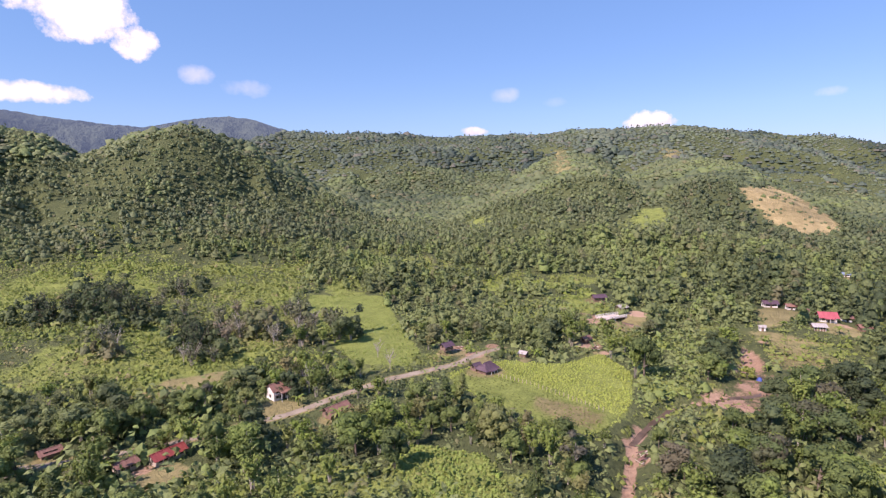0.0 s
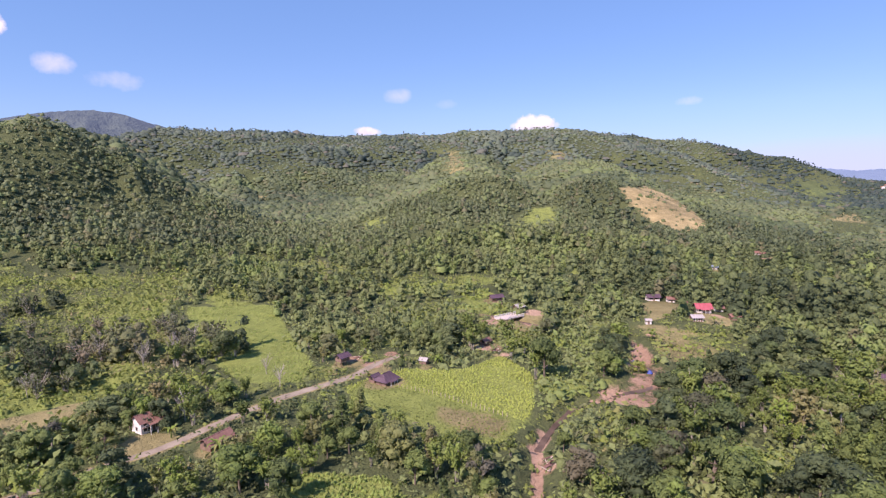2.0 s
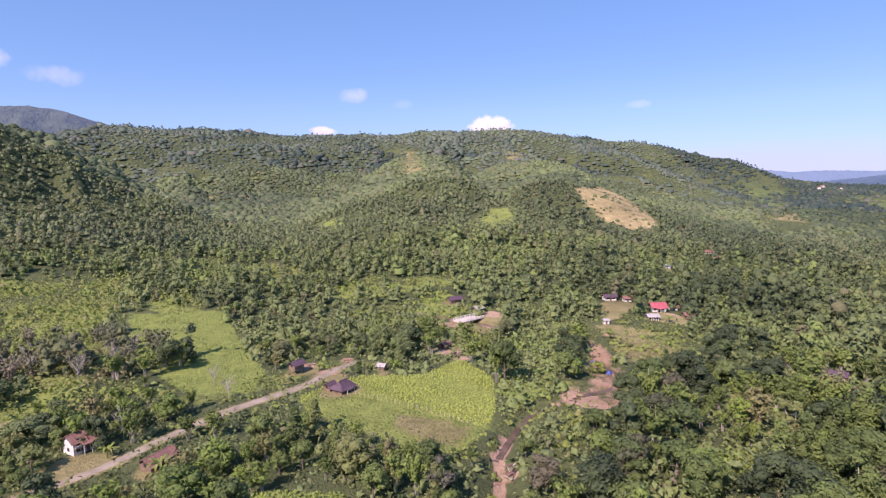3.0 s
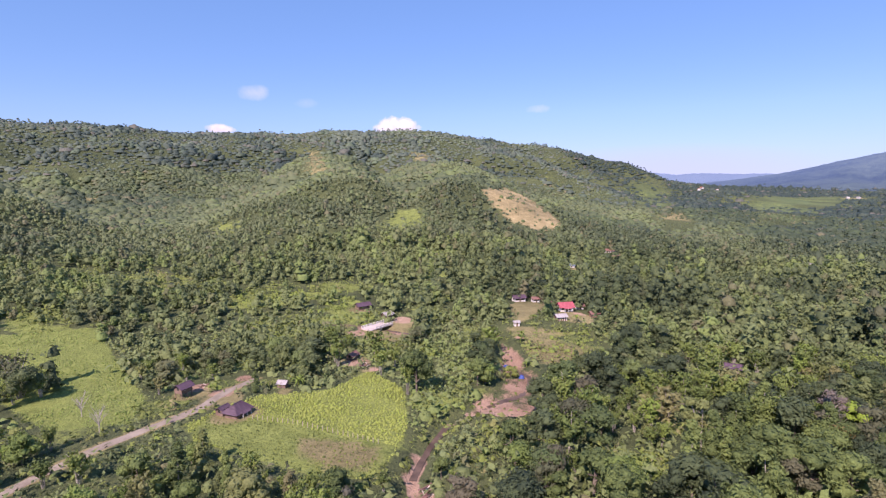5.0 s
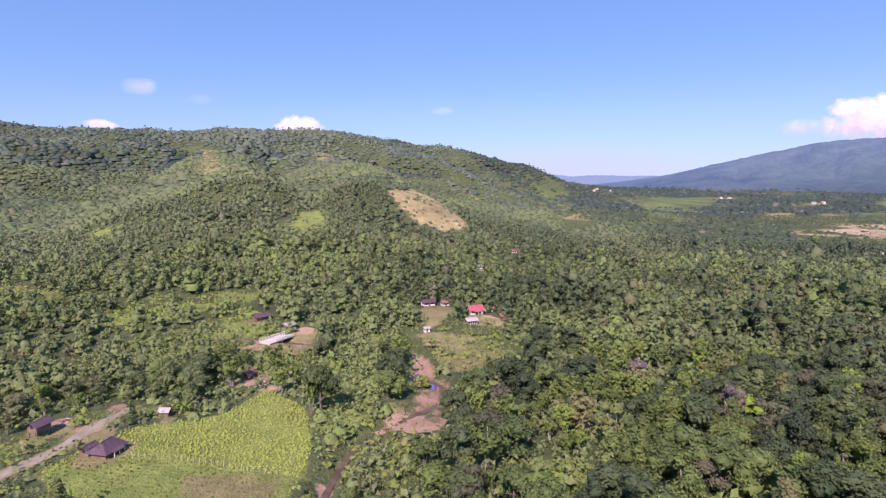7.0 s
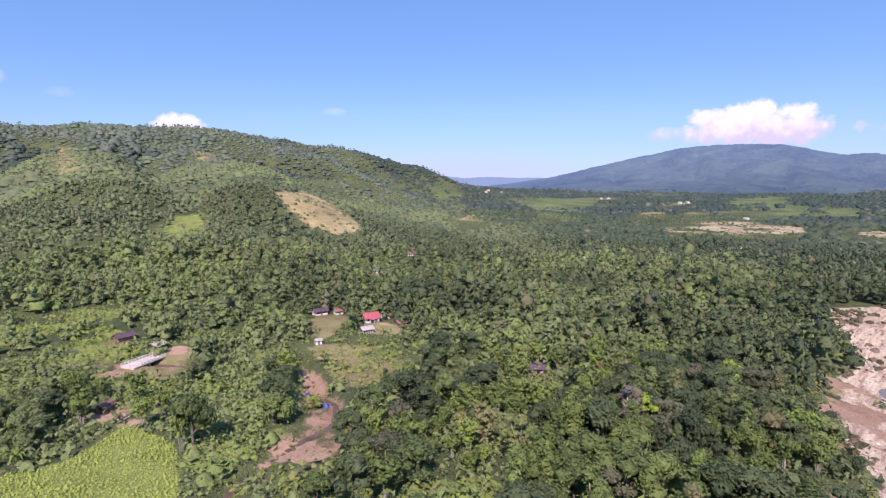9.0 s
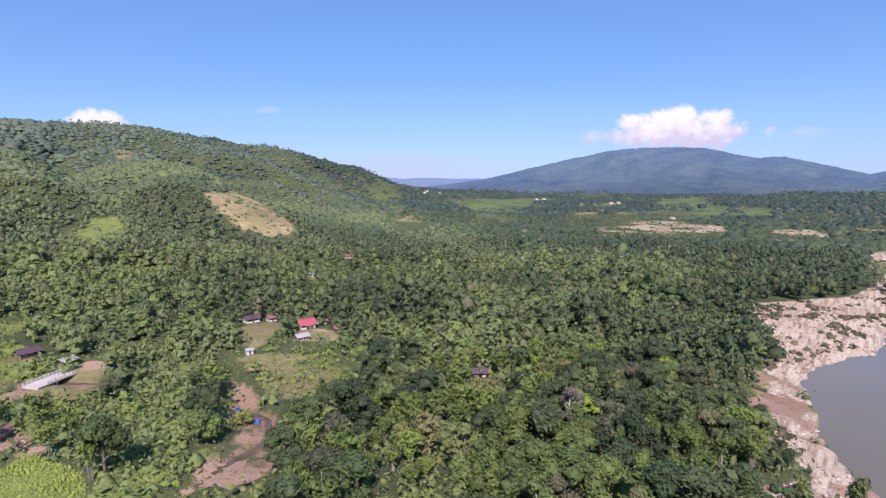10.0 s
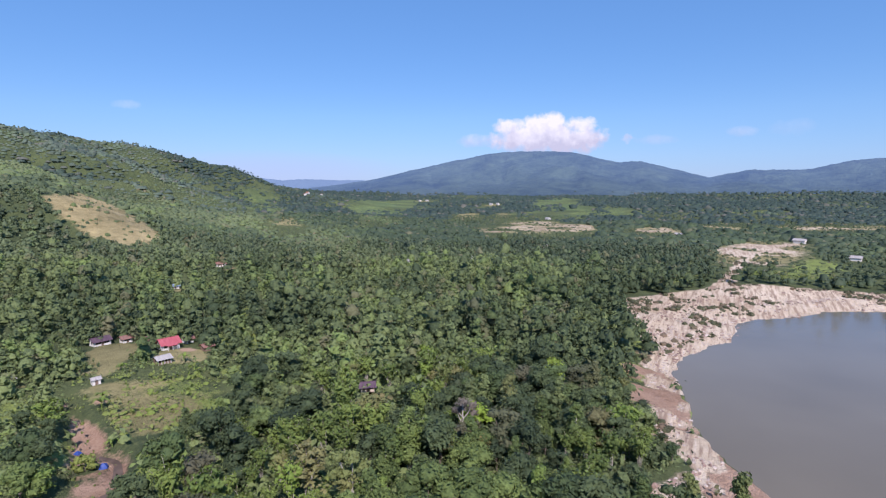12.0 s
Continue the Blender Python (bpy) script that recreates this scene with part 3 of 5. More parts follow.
    lush = np.maximum(lush, 0.6 * low_land * smooth(fbm(x - 60, y, 18, 2), 0.35, 0.6))
    lush = np.maximum(lush, 0.62 * scrub * smooth(n, 0.4, 0.6))
    lush = np.maximum(lush, 0.42 * open_plain * smooth(fbm(x, y, 120, 2), 0.4, 0.6))
    dry = np.maximum(dry, slip)
    top = np.minimum(to_line(x, y, RIDGES[1][0])[0], to_line(x, y, RIDGES[2][0])[0])
    crest = smooth(30 - top, -15, 15) * smooth(fbm(x + 11, y, 60, 2), 0.4, 0.6)
    pasture = np.maximum.reduce([area(x, y, p, 60) for p in FAR_LUSH[:4]]) * smooth(fbm(x, y, 70, 3), 0.3, 0.5)
    return dict(crest=crest, pasture=pasture, lush=lush, dry=np.where(slip > 0.3, 0, dry), dirt=dirt, slip=slip, sand=sand, wood=wood, bush=bush, under=under)


# ---- meshes from arrays ----
def mesh_of(name, co, tris, mats, smooth_shade=False, slots=None, **attrs):
    """A triangle mesh from arrays, with a float attribute for each named array."""
    me = bpy.data.meshes.new(name)
    co, tris = np.asarray(co, np.float32), np.asarray(tris, np.int32)
    me.vertices.add(len(co))
    me.vertices.foreach_set("co", co.ravel())
    k = tris.shape[1]
    me.loops.add(tris.size)
    me.loops.foreach_set("vertex_index", tris.ravel())
    me.polygons.add(len(tris))
    me.polygons.foreach_set("loop_start", np.arange(0, tris.size, k, dtype=np.int32))
    me.polygons.foreach_set("use_smooth", np.arange(len(tris)) < smooth_shade if smooth_shade > 1 else np.full(len(tris), bool(smooth_shade)))
    for m in mats:
        me.materials.append(m)
    if slots is not None:
        me.polygons.foreach_set("material_index", np.asarray(slots, np.int32))
    for key, v in attrs.items():
        me.attributes.new(key, "FLOAT", "POINT").data.foreach_set("value", np.asarray(v, np.float32))
    me.update(calc_edges=True)
    me.validate()
    return me


SURFACE = {}


def footing(x, y):
    """The height of the ground as it is meshed."""
    az, rad, Z = SURFACE["az"], SURFACE["rad"], SURFACE["z"]
    r = np.hypot(x - 20, y - 40).clip(0.01, rad[-1] - 1)
    a = (np.degrees(np.arctan2(x - 20, y - 40)) - az[0]) % 360 + az[0]
    i = np.searchsorted(rad, r).clip(1, len(rad) - 1) - 1
    j = np.searchsorted(az, a).clip(1, len(az)) - 1
    j2 = (j + 1) % len(az)
    step = np.where(j2 > j, az[j2] - az[j], 360 - az[j] + az[0])
    u, v = (r - rad[i]) / (rad[i + 1] - rad[i]), ((a - az[j]) / step).clip(0, 1)
    return (Z[i, j] * (1 - v) + Z[i, j2] * v) * (1 - u) + (Z[i + 1, j] * (1 - v) + Z[i + 1, j2] * v) * u


def build_ground():
    az = np.radians(np.concatenate([np.arange(-62, 116, 0.55), np.arange(116, 298, 3.0)]))
    rad = [0.0, 20, 40, 55]
    while rad[-1] < 4850:
        rad.append(rad[-1] + max(2.2, 0.0135 * rad[-1]))
    rad = np.array(rad)
    A, R = np.meshgrid(az, rad)
    X, Y = 20 + R * np.sin(A), 40 + R * np.cos(A)
    Z = lie(X, Y)
    k = masks(X, Y)
    d, w = to_line(X, Y, ROAD)
    Z = Z + 0.7 * (fbm(X, Y, 7, 3) - 0.5) * smooth(d - w, 1.5, 4)
    SURFACE["az"], SURFACE["rad"], SURFACE["z"] = np.degrees(az), rad, Z
    nr, na = X.shape
    i, j = np.meshgrid(np.arange(nr - 1), np.arange(na), indexing="ij")
    j2 = (j + 1) % na
    quads = np.stack([i * na + j, i * na + j2, (i + 1) * na + j2, (i + 1) * na + j], -1).reshape(-1, 4)[:, ::-1]
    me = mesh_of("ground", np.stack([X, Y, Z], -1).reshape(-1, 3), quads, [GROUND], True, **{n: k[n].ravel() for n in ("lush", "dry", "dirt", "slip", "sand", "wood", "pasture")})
    return tagged(new("ground", me), "hilly ground with grass, bare earth and river sand", "ground", kind="structure")


build_ground()


def build_water():
    bm = bmesh.new()
    bmesh.ops.create_grid(bm, x_segments=40, y_segments=40, size=1)
    bmesh.ops.scale(bm, verts=bm.verts, vec=(1500, 900, 1))
    bmesh.ops.translate(bm, verts=bm.verts, vec=(100, -830, 0))
    me = bpy.data.meshes.new("water")
    bm.to_mesh(me)
    bm.free()
    me.materials.append(WATER)
    tagged(new("water", me), "wide calm grey-brown river water beside the sand bank", "water", kind="structure")


build_water()


# ---- trees ----
def ico():
    bm = bmesh.new()
    bmesh.ops.create_icosphere(bm, subdivisions=1, radius=1)
    co = np.array([v.co[:] for v in bm.verts])
    tri = np.array([[v.index for v in f.verts] for f in bm.faces])
    bm.free()
    return co, tri


ICO_CO, ICO_TRI = ico()
_ring = np.arange(5) * 2 * np.pi / 5
OCT_CO = np.concatenate([np.stack([np.cos(_ring), np.sin(_ring), 0.05 + 0 * _ring], -1), np.stack([0.78 * np.cos(_ring + 0.63), 0.78 * np.sin(_ring + 0.63), 0.66 + 0 * _ring], -1), [(0, 0, 1.0)]])
_four = np.arange(4) * np.pi / 2
FAR_CO = np.concatenate([np.stack([np.cos(_four), np.sin(_four), 0.05 + 0 * _four], -1), np.stack([0.75 * np.cos(_four + 0.78), 0.75 * np.sin(_four + 0.78), 0.68 + 0 * _four], -1), [(0, 0, 1.0)]])
FAR_TRI = np.array([t for i in range(4) for t in ((i, (i + 1) % 4, 4 + i), ((i + 1) % 4, 4 + (i + 1) % 4, 4 + i), (4 + i, 4 + (i + 1) % 4, 8))])
OCT_TRI = np.array([t for i in range(5) for t in ((i, (i + 1) % 5, 5 + i), ((i + 1) % 5, 5 + (i + 1) % 5, 5 + i), (5 + i, 5 + (i + 1) % 5, 10))])


def blobs(rng, centre, radius, jitter=0.22, shape=(ICO_CO, ICO_TRI)):
    """Uneven lumps at the given centres: points and triangles."""
    co, tri = shape
    n, m = len(centre), len(co)
    turn = rng.random(n) * 6.283
    c, s = np.cos(turn)[:, None], np.sin(turn)[:, None]
    p = co[None] * (1 + jitter * (rng.random((n, m, 1)) * 2 - 1))
    p = np.stack([p[..., 0] * c - p[..., 1] * s, p[..., 0] * s + p[..., 1] * c, p[..., 2]], -1)
    p = p * radius[:, None, :] + centre[:, None, :]
    return p.reshape(-1, 3), (tri[None] + m * np.arange(n)[:, None, None]).reshape(-1, 3)


def leaves(rng, place, normal, size, droop=0.0, long=1.0):
    """Leaf sprays: a bent pair of triangles at each place, turned roughly along the normal."""
    n = len(place)
    nrm = normal + 0.5 * rng.normal(size=(n, 3))
    nrm[:, 2] += 0.25
    nrm /= np.linalg.norm(nrm, axis=1, keepdims=True) + 1e-9
    a = np.cross(nrm, rng.normal(size=(n, 3)))
    a /= np.linalg.norm(a, axis=1, keepdims=True) + 1e-9
    b = np.cross(nrm, a)
    s = size * (0.6 + 0.8 * rng.random((n, 1)))
    p = np.stack([place - a * s * long, place + b * s * 0.55 + nrm * s * 0.15, place + a * s * long - nrm * s * droop, place - b * s * 0.55 + nrm * s * 0.15], 1)
    q = 4 * np.arange(n)[:, None]
    return p.reshape(-1, 3), np.concatenate([q + [0, 1, 3], q + [1, 2, 3]])


def merge(parts):
    co, tri, base = [], [], 0
    for p, t in parts:
        co.append(p)
        tri.append(t + base)
        base += len(p)
    return np.concatenate(co), np.concatenate(tri)


def tube(path, radii, sides=5):
    """A tapered limb along some points."""
    path = np.array(path, float)
    rings = []
    for i, p in enumerate(path):
        d = path[min(i + 1, len(path) - 1)] - path[max(i - 1, 0)]
        d /= np.linalg.norm(d) + 1e-9
        u = np.cross(d, (0.31, 0.95, 0.1))
        u /= np.linalg.norm(u)
        v = np.cross(d, u)
        a = np.arange(sides) * 2 * np.pi / sides
        rings.append(p + radii[i] * (np.cos(a)[:, None] * u + np.sin(a)[:, None] * v))
    co, tri = np.concatenate(rings), []
    for i in range(len(path) - 1):
        for j in range(sides):
            a, b = i * sides + j, i * sides + (j + 1) % sides
            tri += [(a, b, b + sides), (a, b + sides, a + sides)]
    return co, np.array(tri)


def crown_clumps(rng, height, spread, kind):
    """Centres and radii of the leaf clumps that make a crown."""
    if kind == "round":
        n = 12 + int(rng.integers(0, 6))
        a, e = rng.random(n) * 6.283, rng.random(n) ** 0.8
        r = spread * (0.3 + 0.45 * rng.random(n)) * np.sqrt(1 - 0.75 * e * e)
        c = np.stack([r * np.cos(a), r * np.sin(a), height * (0.2 + 0.66 * e)], -1)
        c[0] = (0, 0, height * 0.84)
        rad = spread * (0.3 + 0.2 * rng.random(n))[:, None] * np.array([1, 1, 0.8])
    elif kind == "tall":
        n = 9 + int(rng.integers(0, 4))
        e = np.linspace(0.0, 1, n)
        a = rng.random(n) * 6.283
        r = spread * 0.38 * (1 - 0.7 * e) * (0.4 + 0.6 * rng.random(n))
        c = np.stack([r * np.cos(a), r * np.sin(a), height * (0.18 + 0.74 * e)], -1)
        rad = (spread * (0.5 - 0.27 * e))[:, None] * np.array([1, 1, 1.0])
    else:
        n = 7 + int(rng.integers(0, 4))
        a = rng.random(n) * 6.283
        r = spread * (0.2 + 0.5 * rng.random(n))
        c = np.stack([r * np.cos(a), r * np.sin(a), height * (0.55 + 0.33 * rng.random(n))], -1)
        rad = spread * (0.24 + 0.16 * rng.random(n))[:, None] * np.array([1, 1, 0.65])
    return c, rad


def crown(rng, height, spread, kind, sprays, size):
    c, rad = crown_clumps(rng, height, spread, kind)
    parts = [blobs(rng, c, rad * 0.72, 0.3)]
    pick = rng.integers(0, len(c), sprays)
    d = rng.normal(size=(sprays, 3))
    d[:, 2] = np.abs(d[:, 2]) * 1.1 - 0.35
    d /= np.linalg.norm(d, axis=1, keepdims=True)
    parts.append(leaves(rng, c[pick] + d * rad[pick] * (0.72 + 0.42 * rng.random((sprays, 1))), d, size, 0.35, 1.2))
    return merge(parts), c, len(parts[0][1])


def broadleaf(rng, height, spread, kind, sprays, leaf, bark, size=0.46):
    """A tree at the origin: its trunk with limbs, and its crown of leaf sprays."""
    (co, tri), c, soft = crown(rng, height, spread, kind, sprays, size)
    limbs = [tube([(0, 0, -0.6), (0.1 * spread * rng.normal() * 0.4, 0, height * 0.3), (0, 0.05 * spread, height * 0.72)], [0.03 * height, 0.022 * height, 0.008 * height], 6)]
    for i in rng.permutation(len(c))[:5]:
        z0 = height * (0.25 + 0.25 * rng.random())
        limbs.append(tube([(0, 0, z0), tuple(0.5 * c[i] + (0, 0, 0.45 * z0)), tuple(c[i])], [0.014 * height, 0.01 * height, 0.004 * height], 4))
    return merge(limbs), (co, tri), bark, leaf, soft


def bamboo(rng, height, spread, sprays, leaf, bark):
    """A clump of arching canes with drooping leaf plumes."""
    canes, parts = [], []
    n = 12
    for i in range(n):
        a = 6.283 * i / n + rng.normal() * 0.2
        h, out = height * (0.65 + 0.35 * rng.random()), spread * (0.35 + 0.65 * rng.random())
        pts = [np.array([math.cos(a) * out * (0.12 + 0.88 * f ** 2.2), math.sin(a) * out * (0.12 + 0.88 * f ** 2.2), h * (f * 1.25 - 0.3 * f ** 3) / 0.95 - 0.3 * (f == 0)]) for f in (0, 0.35, 0.65, 0.85, 1.0)]
        canes.append(tube(pts, [0.09, 0.08, 0.06, 0.04, 0.02], 3))
        m = sprays // n
        f = rng.random(m) ** 0.6
        seg = np.array(pts)
        at = np.stack([np.interp(0.3 + 0.7 * f, (0, 0.35, 0.65, 0.85, 1.0), seg[:, k]) for k in range(3)], -1)
        d = rng.normal(size=(m, 3)) * np.array([1, 1, 0.7])
        parts.append(leaves(rng, at + d * 0.55, d + (math.cos(a), math.sin(a), 0.6), 0.5, 0.7, 1.3))
    return merge(canes), merge(parts), bark, leaf, 0


def plant(thing, trunk, top, name, low_name, top_name, m, label, category, group):
    ob = tagged(new(name), label, category, group)
    ob.matrix_world = m
    for nm, me in ((low_name, trunk), (top_name, top)):
        part = new(nm, me)
        part.parent = ob
        if thing == "bamboo":
            tagged(part, kind="stuff")
    return ob


def cane_stand(rng, height, spread, sprays, leaf, bark):
    """An old bamboo stand: tall grey canes fanning out from one root, with thin tufts of leaves near their tips."""
    canes, parts = [], []
    for i in range(22):
        a, lean = rng.random() * 6.283, spread * (0.15 + 0.85 * rng.random())
        h = height * (0.6 + 0.4 * rng.random())
        foot = np.array([math.cos(a), math.sin(a), 0]) * spread * 0.25 * rng.random()
        pts = [foot - (0, 0, 0.3), foot + (math.cos(a) * lean * 0.25, math.sin(a) * lean * 0.25, h * 0.55), foot + (math.cos(a) * lean, math.sin(a) * lean, h)]
        canes.append(tube(pts, [0.11, 0.09, 0.03], 3))
        m = sprays // 22
        f = (0.35 + 0.65 * rng.random(m) ** 0.7)[:, None]
        at = np.where(f < 0.55, pts[0] + (pts[1] - pts[0]) * f / 0.55, pts[1] + (pts[2] - pts[1]) * (f - 0.55) / 0.45)
        d = rng.normal(size=(m, 3)) * np.array([1, 1, 0.8])
        parts.append(leaves(rng, at + d * 0.6, d + (math.cos(a), math.sin(a), 0.5), 0.55, 0.7, 1.3))
    return merge(canes), merge(parts), bark, leaf, 0


def variants():
    rng = np.random.default_rng(11)
    kinds = []
    for i in range(6):
        kinds.append(("round", broadleaf(rng, 10 + 3 * rng.random(), 5.2 + rng.random(), "round", 780, LEAF_TREE, BARK, 0.37), "tree", "crown", "green broadleaf tree with a dense rounded crown"))
    for i in range(3):
        kinds.append(("tall", broadleaf(rng, 13 + 3 * rng.random(), 4.6, "tall", 740, LEAF_TREE, PALE_BARK, 0.36), "tree", "crown", "tall green forest tree with a narrow leafy crown"))
    for i in range(3):
        kinds.append(("dark", broadleaf(rng, 11 + 2 * rng.random(), 5.4, "round", 780, LEAF_DARK, BARK, 0.37), "tree", "crown", "dark green broadleaf tree with heavy shaded foliage"))
    for i in range(2):
        kinds.append(("pale", broadleaf(rng, 10 + 2 * rng.random(), 4.2, "open", 330, LEAF_PALE, PALE_BARK, 0.3), "tree", "crown", "half-bare greyish tree with thin pale twigs"))
    for i in range(3):
        kinds.append(("bamboo", bamboo(rng, 10 + 2 * rng.random(), 4.2, 420, LEAF_BAMBOO, PALE_BARK), "bamboo", "plume", "light green bamboo clump with arching leafy canes"))
    return kinds


VIEW = (-48.0, 112.0)
VIEW_NEAR = (-66.0, 112.0)
CENTRE = (20.0, 40.0)


def sites(rng, r0, r1, cell, key, floor=0.25, around=False):
    """Jittered places within a ring of the view where wood or bushes stand."""
    n = int(r1 / cell) + 1
    g = np.arange(-n, n + 1) * cell
    X, Y = np.meshgrid(g, g)
    X, Y = X.ravel() + CENTRE[0], Y.ravel() + CENTRE[1]
    X = X + (rng.random(X.shape) - 0.5) * cell * 0.95
    Y = Y + (rng.random(Y.shape) - 0.5) * cell * 0.95
    r = np.hypot(X - CENTRE[0], Y - CENTRE[1])
    az = np.degrees(np.arctan2(X - CENTRE[0], Y - CENTRE[1]))
    view = (az > np.where(r < 300, VIEW_NEAR[0], VIEW[0])) & (az < VIEW[1])
    keep = (r >= r0) & (r < r1) & ((~view | (r < 60)) if around else view)
    X, Y = X[keep], Y[keep]
    k = masks(X, Y)[key]
    keep = k > floor + (1 - floor) * rng.random(X.shape) * 0.9
    return X[keep], Y[keep]


def build_near_trees():
    rng = np.random.default_rng(21)
    by = {}
    for kind, (low, top, bark, leaf, soft), nm, tn, label in variants():
        ln = "cane_clump" if kind == "bamboo" else "trunk"
        by.setdefault(kind, []).append((mesh_of(ln, *low, [bark], True), mesh_of(tn, *top, [leaf], soft), top, leaf, nm, ln, tn, label))
    X, Y = sites(rng, 60, 205, 6.3, "wood")
    order = np.argsort(np.hypot(X - CENTRE[0], Y - CENTRE[1]))
    X, Y = X[order], Y[order]
    Z = footing(X, Y)
    grove, bam = fbm(X + 90, Y, 35, 3), fbm(X - 333, Y + 50, 30, 3)
    made, rest = {"tree": 0, "bamboo": 0}, {}
    for i in range(len(X)):
        u = rng.random()
        if bam[i] > 0.55 and u < 0.75:
            kind = "bamboo"
        elif (grove[i] > 0.6 and u < 0.7) or (X[i] > 90 and u > 0.55):
            kind = "dark"
        else:
            kind = "pale" if u < 0.06 else "tall" if u < 0.3 else "round"
        trunk, crown_me, top, leaf, nm, ln, tn, label = by[kind][int(rng.integers(0, len(by[kind])))]
        s = (0.5 + 0.68 * rng.random() ** 1.4) * (1 - 0.2 * (X[i] < 60))
        m = Matrix.Translation((X[i], Y[i], Z[i] - 0.2)) @ Matrix.Rotation(rng.random() * 6.283, 4, "Z") @ Matrix.Diagonal((s * (0.9 + 0.25 * rng.random()), s * (0.9 + 0.25 * rng.random()), s * (0.85 + 0.3 * rng.random()), 1))
        if made[nm] < 300:
            made[nm] += 1
            plant(kind, trunk, crown_me, nm, ln, tn, m, label, nm, "trees of the near wood")
        else:
            a = np.array(m)
            rest.setdefault(kind, []).append((top[0] @ a[:3, :3].T + a[:3, 3], top[1], rng.random(), rng.random()))
    for kind, parts in rest.items():
        co, tri = merge([(p, t) for p, t, *_ in parts])
        n = [len(p) for p, *_ in parts]
        leaf = {"bamboo": LEAF_BAMBOO_STUFF, "dark": LEAF_DARK_STUFF}.get(kind, LEAF_FOREST)
        name = "bamboo_grove" if kind == "bamboo" else "woodland"
        me = mesh_of(name, co, tri, [leaf], tone=np.repeat([p[2] for p in parts], n), dryness=np.repeat([p[3] for p in parts], n))
        tagged(new(name, me), "light green bamboo thickets among the trees" if kind == "bamboo" else "mixed green broadleaf woodland on the valley floor", "woodland", kind="stuff")
    return len(X)


STANDS = [(-141, 271), (-121, 237), (-132, 271), (-111, 237), (-96, 206), (-102, 234), (-109, 258), (-91, 211), (-156, 301), (-146, 307), (-146, 226), (-138, 218), (-90, 241), (-84, 237), (-95, 261), (-84, 252), (-71, 237), (-75, 269),
          (-68, 257), (-60, 237), (-58, 244), (-50, 245), (-46, 235), (-45, 245), (-104, 271), (-94, 233), (-81, 271)]
DARK_STANDS = [(-196, 261), (-186, 256), (-182, 263), (-174, 264), (-164, 258), (-157, 255), (-151, 258), (-193, 278), (-185, 284), (-175, 283), (-166, 275), (-106, 222), (-99, 214), (-112, 230)]


def build_stands():
    rng = np.random.default_rng(23)
    for spots, leaf, bark, high, label in ((STANDS, LEAF_DRY_BAMBOO, PALE_BARK, 10.5, "dry bamboo stand with grey canes and thin olive leaves"), (DARK_STANDS, LEAF_DARK, BARK, 13.5, "tall dark green bamboo stand on the overgrown slope")):
        made = []
        for i in range(3):
            low, top, bk, lf, _ = cane_stand(rng, high * (0.85 + 0.3 * rng.random()), 4.6, 300 if leaf is LEAF_DARK else 176, leaf, bark)
            made.append((mesh_of("cane_clump", *low, [bk], True), mesh_of("plume", *top, [lf], 0)))
        for x, y in spots:
            low, top = made[int(rng.integers(0, 3))]
            x, y, s = x + rng.normal() * 1.5, y + rng.normal() * 1.5, 0.75 + 0.4 * rng.random()
            m = Matrix.Translation((x, y, lie_at(x, y) - 0.2)) @ Matrix.Rotation(rng.random() * 6.283, 4, "Z") @ Matrix.Diagonal((s, s, s, 1))
            plant("bamboo", low, top, "bamboo", "cane_clump", "plume", m, label, "bamboo", "bamboo stands on the slope")


def in_sight(X, Y, top):
    """Which places of the far land stand out behind the hills before them."""
    Z, seen = lie(X, Y) + top + 6, np.zeros(len(X), bool)
    for ex, ey in ((0.0, 0.0), (31.0, 54.0)):
        free = np.ones(len(X), bool)
        for f in np.linspace(0.25, 0.985, 24):
            free &= lie(ex + (X - ex) * f, ey + (Y - ey) * f) < 72 + (Z - 72) * f
        seen |= free
    return seen


def tones(rng, X, Y):
    far = smooth(np.hypot(X, Y), 350, 600)
    t = np.clip(0.08 + 0.25 * far + (0.6 - 0.35 * far) * rng.random(len(X)) ** 1.3 + (1.3 + 0.5 * far) * (fbm(X, Y, 45, 3) - 0.47) + 1.5 * (fbm(X + 800, Y, 190, 2) - 0.5), 0, 1)
    # Tone falls with distance to meet the hazed colour of the far forest.
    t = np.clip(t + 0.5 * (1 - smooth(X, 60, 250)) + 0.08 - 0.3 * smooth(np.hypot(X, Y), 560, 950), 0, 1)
    # Near right wood darker, partly for the shade pockets between crowns.
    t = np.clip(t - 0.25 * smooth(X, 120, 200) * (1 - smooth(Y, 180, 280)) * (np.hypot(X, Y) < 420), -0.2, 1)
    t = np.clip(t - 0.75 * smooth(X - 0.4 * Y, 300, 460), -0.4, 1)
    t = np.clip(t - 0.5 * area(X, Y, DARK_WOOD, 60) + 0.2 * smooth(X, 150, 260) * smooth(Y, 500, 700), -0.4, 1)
    dryness = rng.random(len(X)) ** 1.15
    dryness = np.where(fbm(X + 37, Y - 91, 22, 3) > 0.62, dryness * 0.2, np.maximum(dryness, 0.17 * (rng.random(len(X)) < 0.75)))
    for px, py, rad, grey in CLUMPS:
        near = np.hypot(X - px, Y - py) < rad + 2
        t = np.where(near, 0.6 * t if grey else 0.2 * t, t)
        dryness = np.where(near & (grey > 0), 0.9 + 0.1 * dryness, np.where(near, dryness * 0.85, dryness))
    return t, dryness


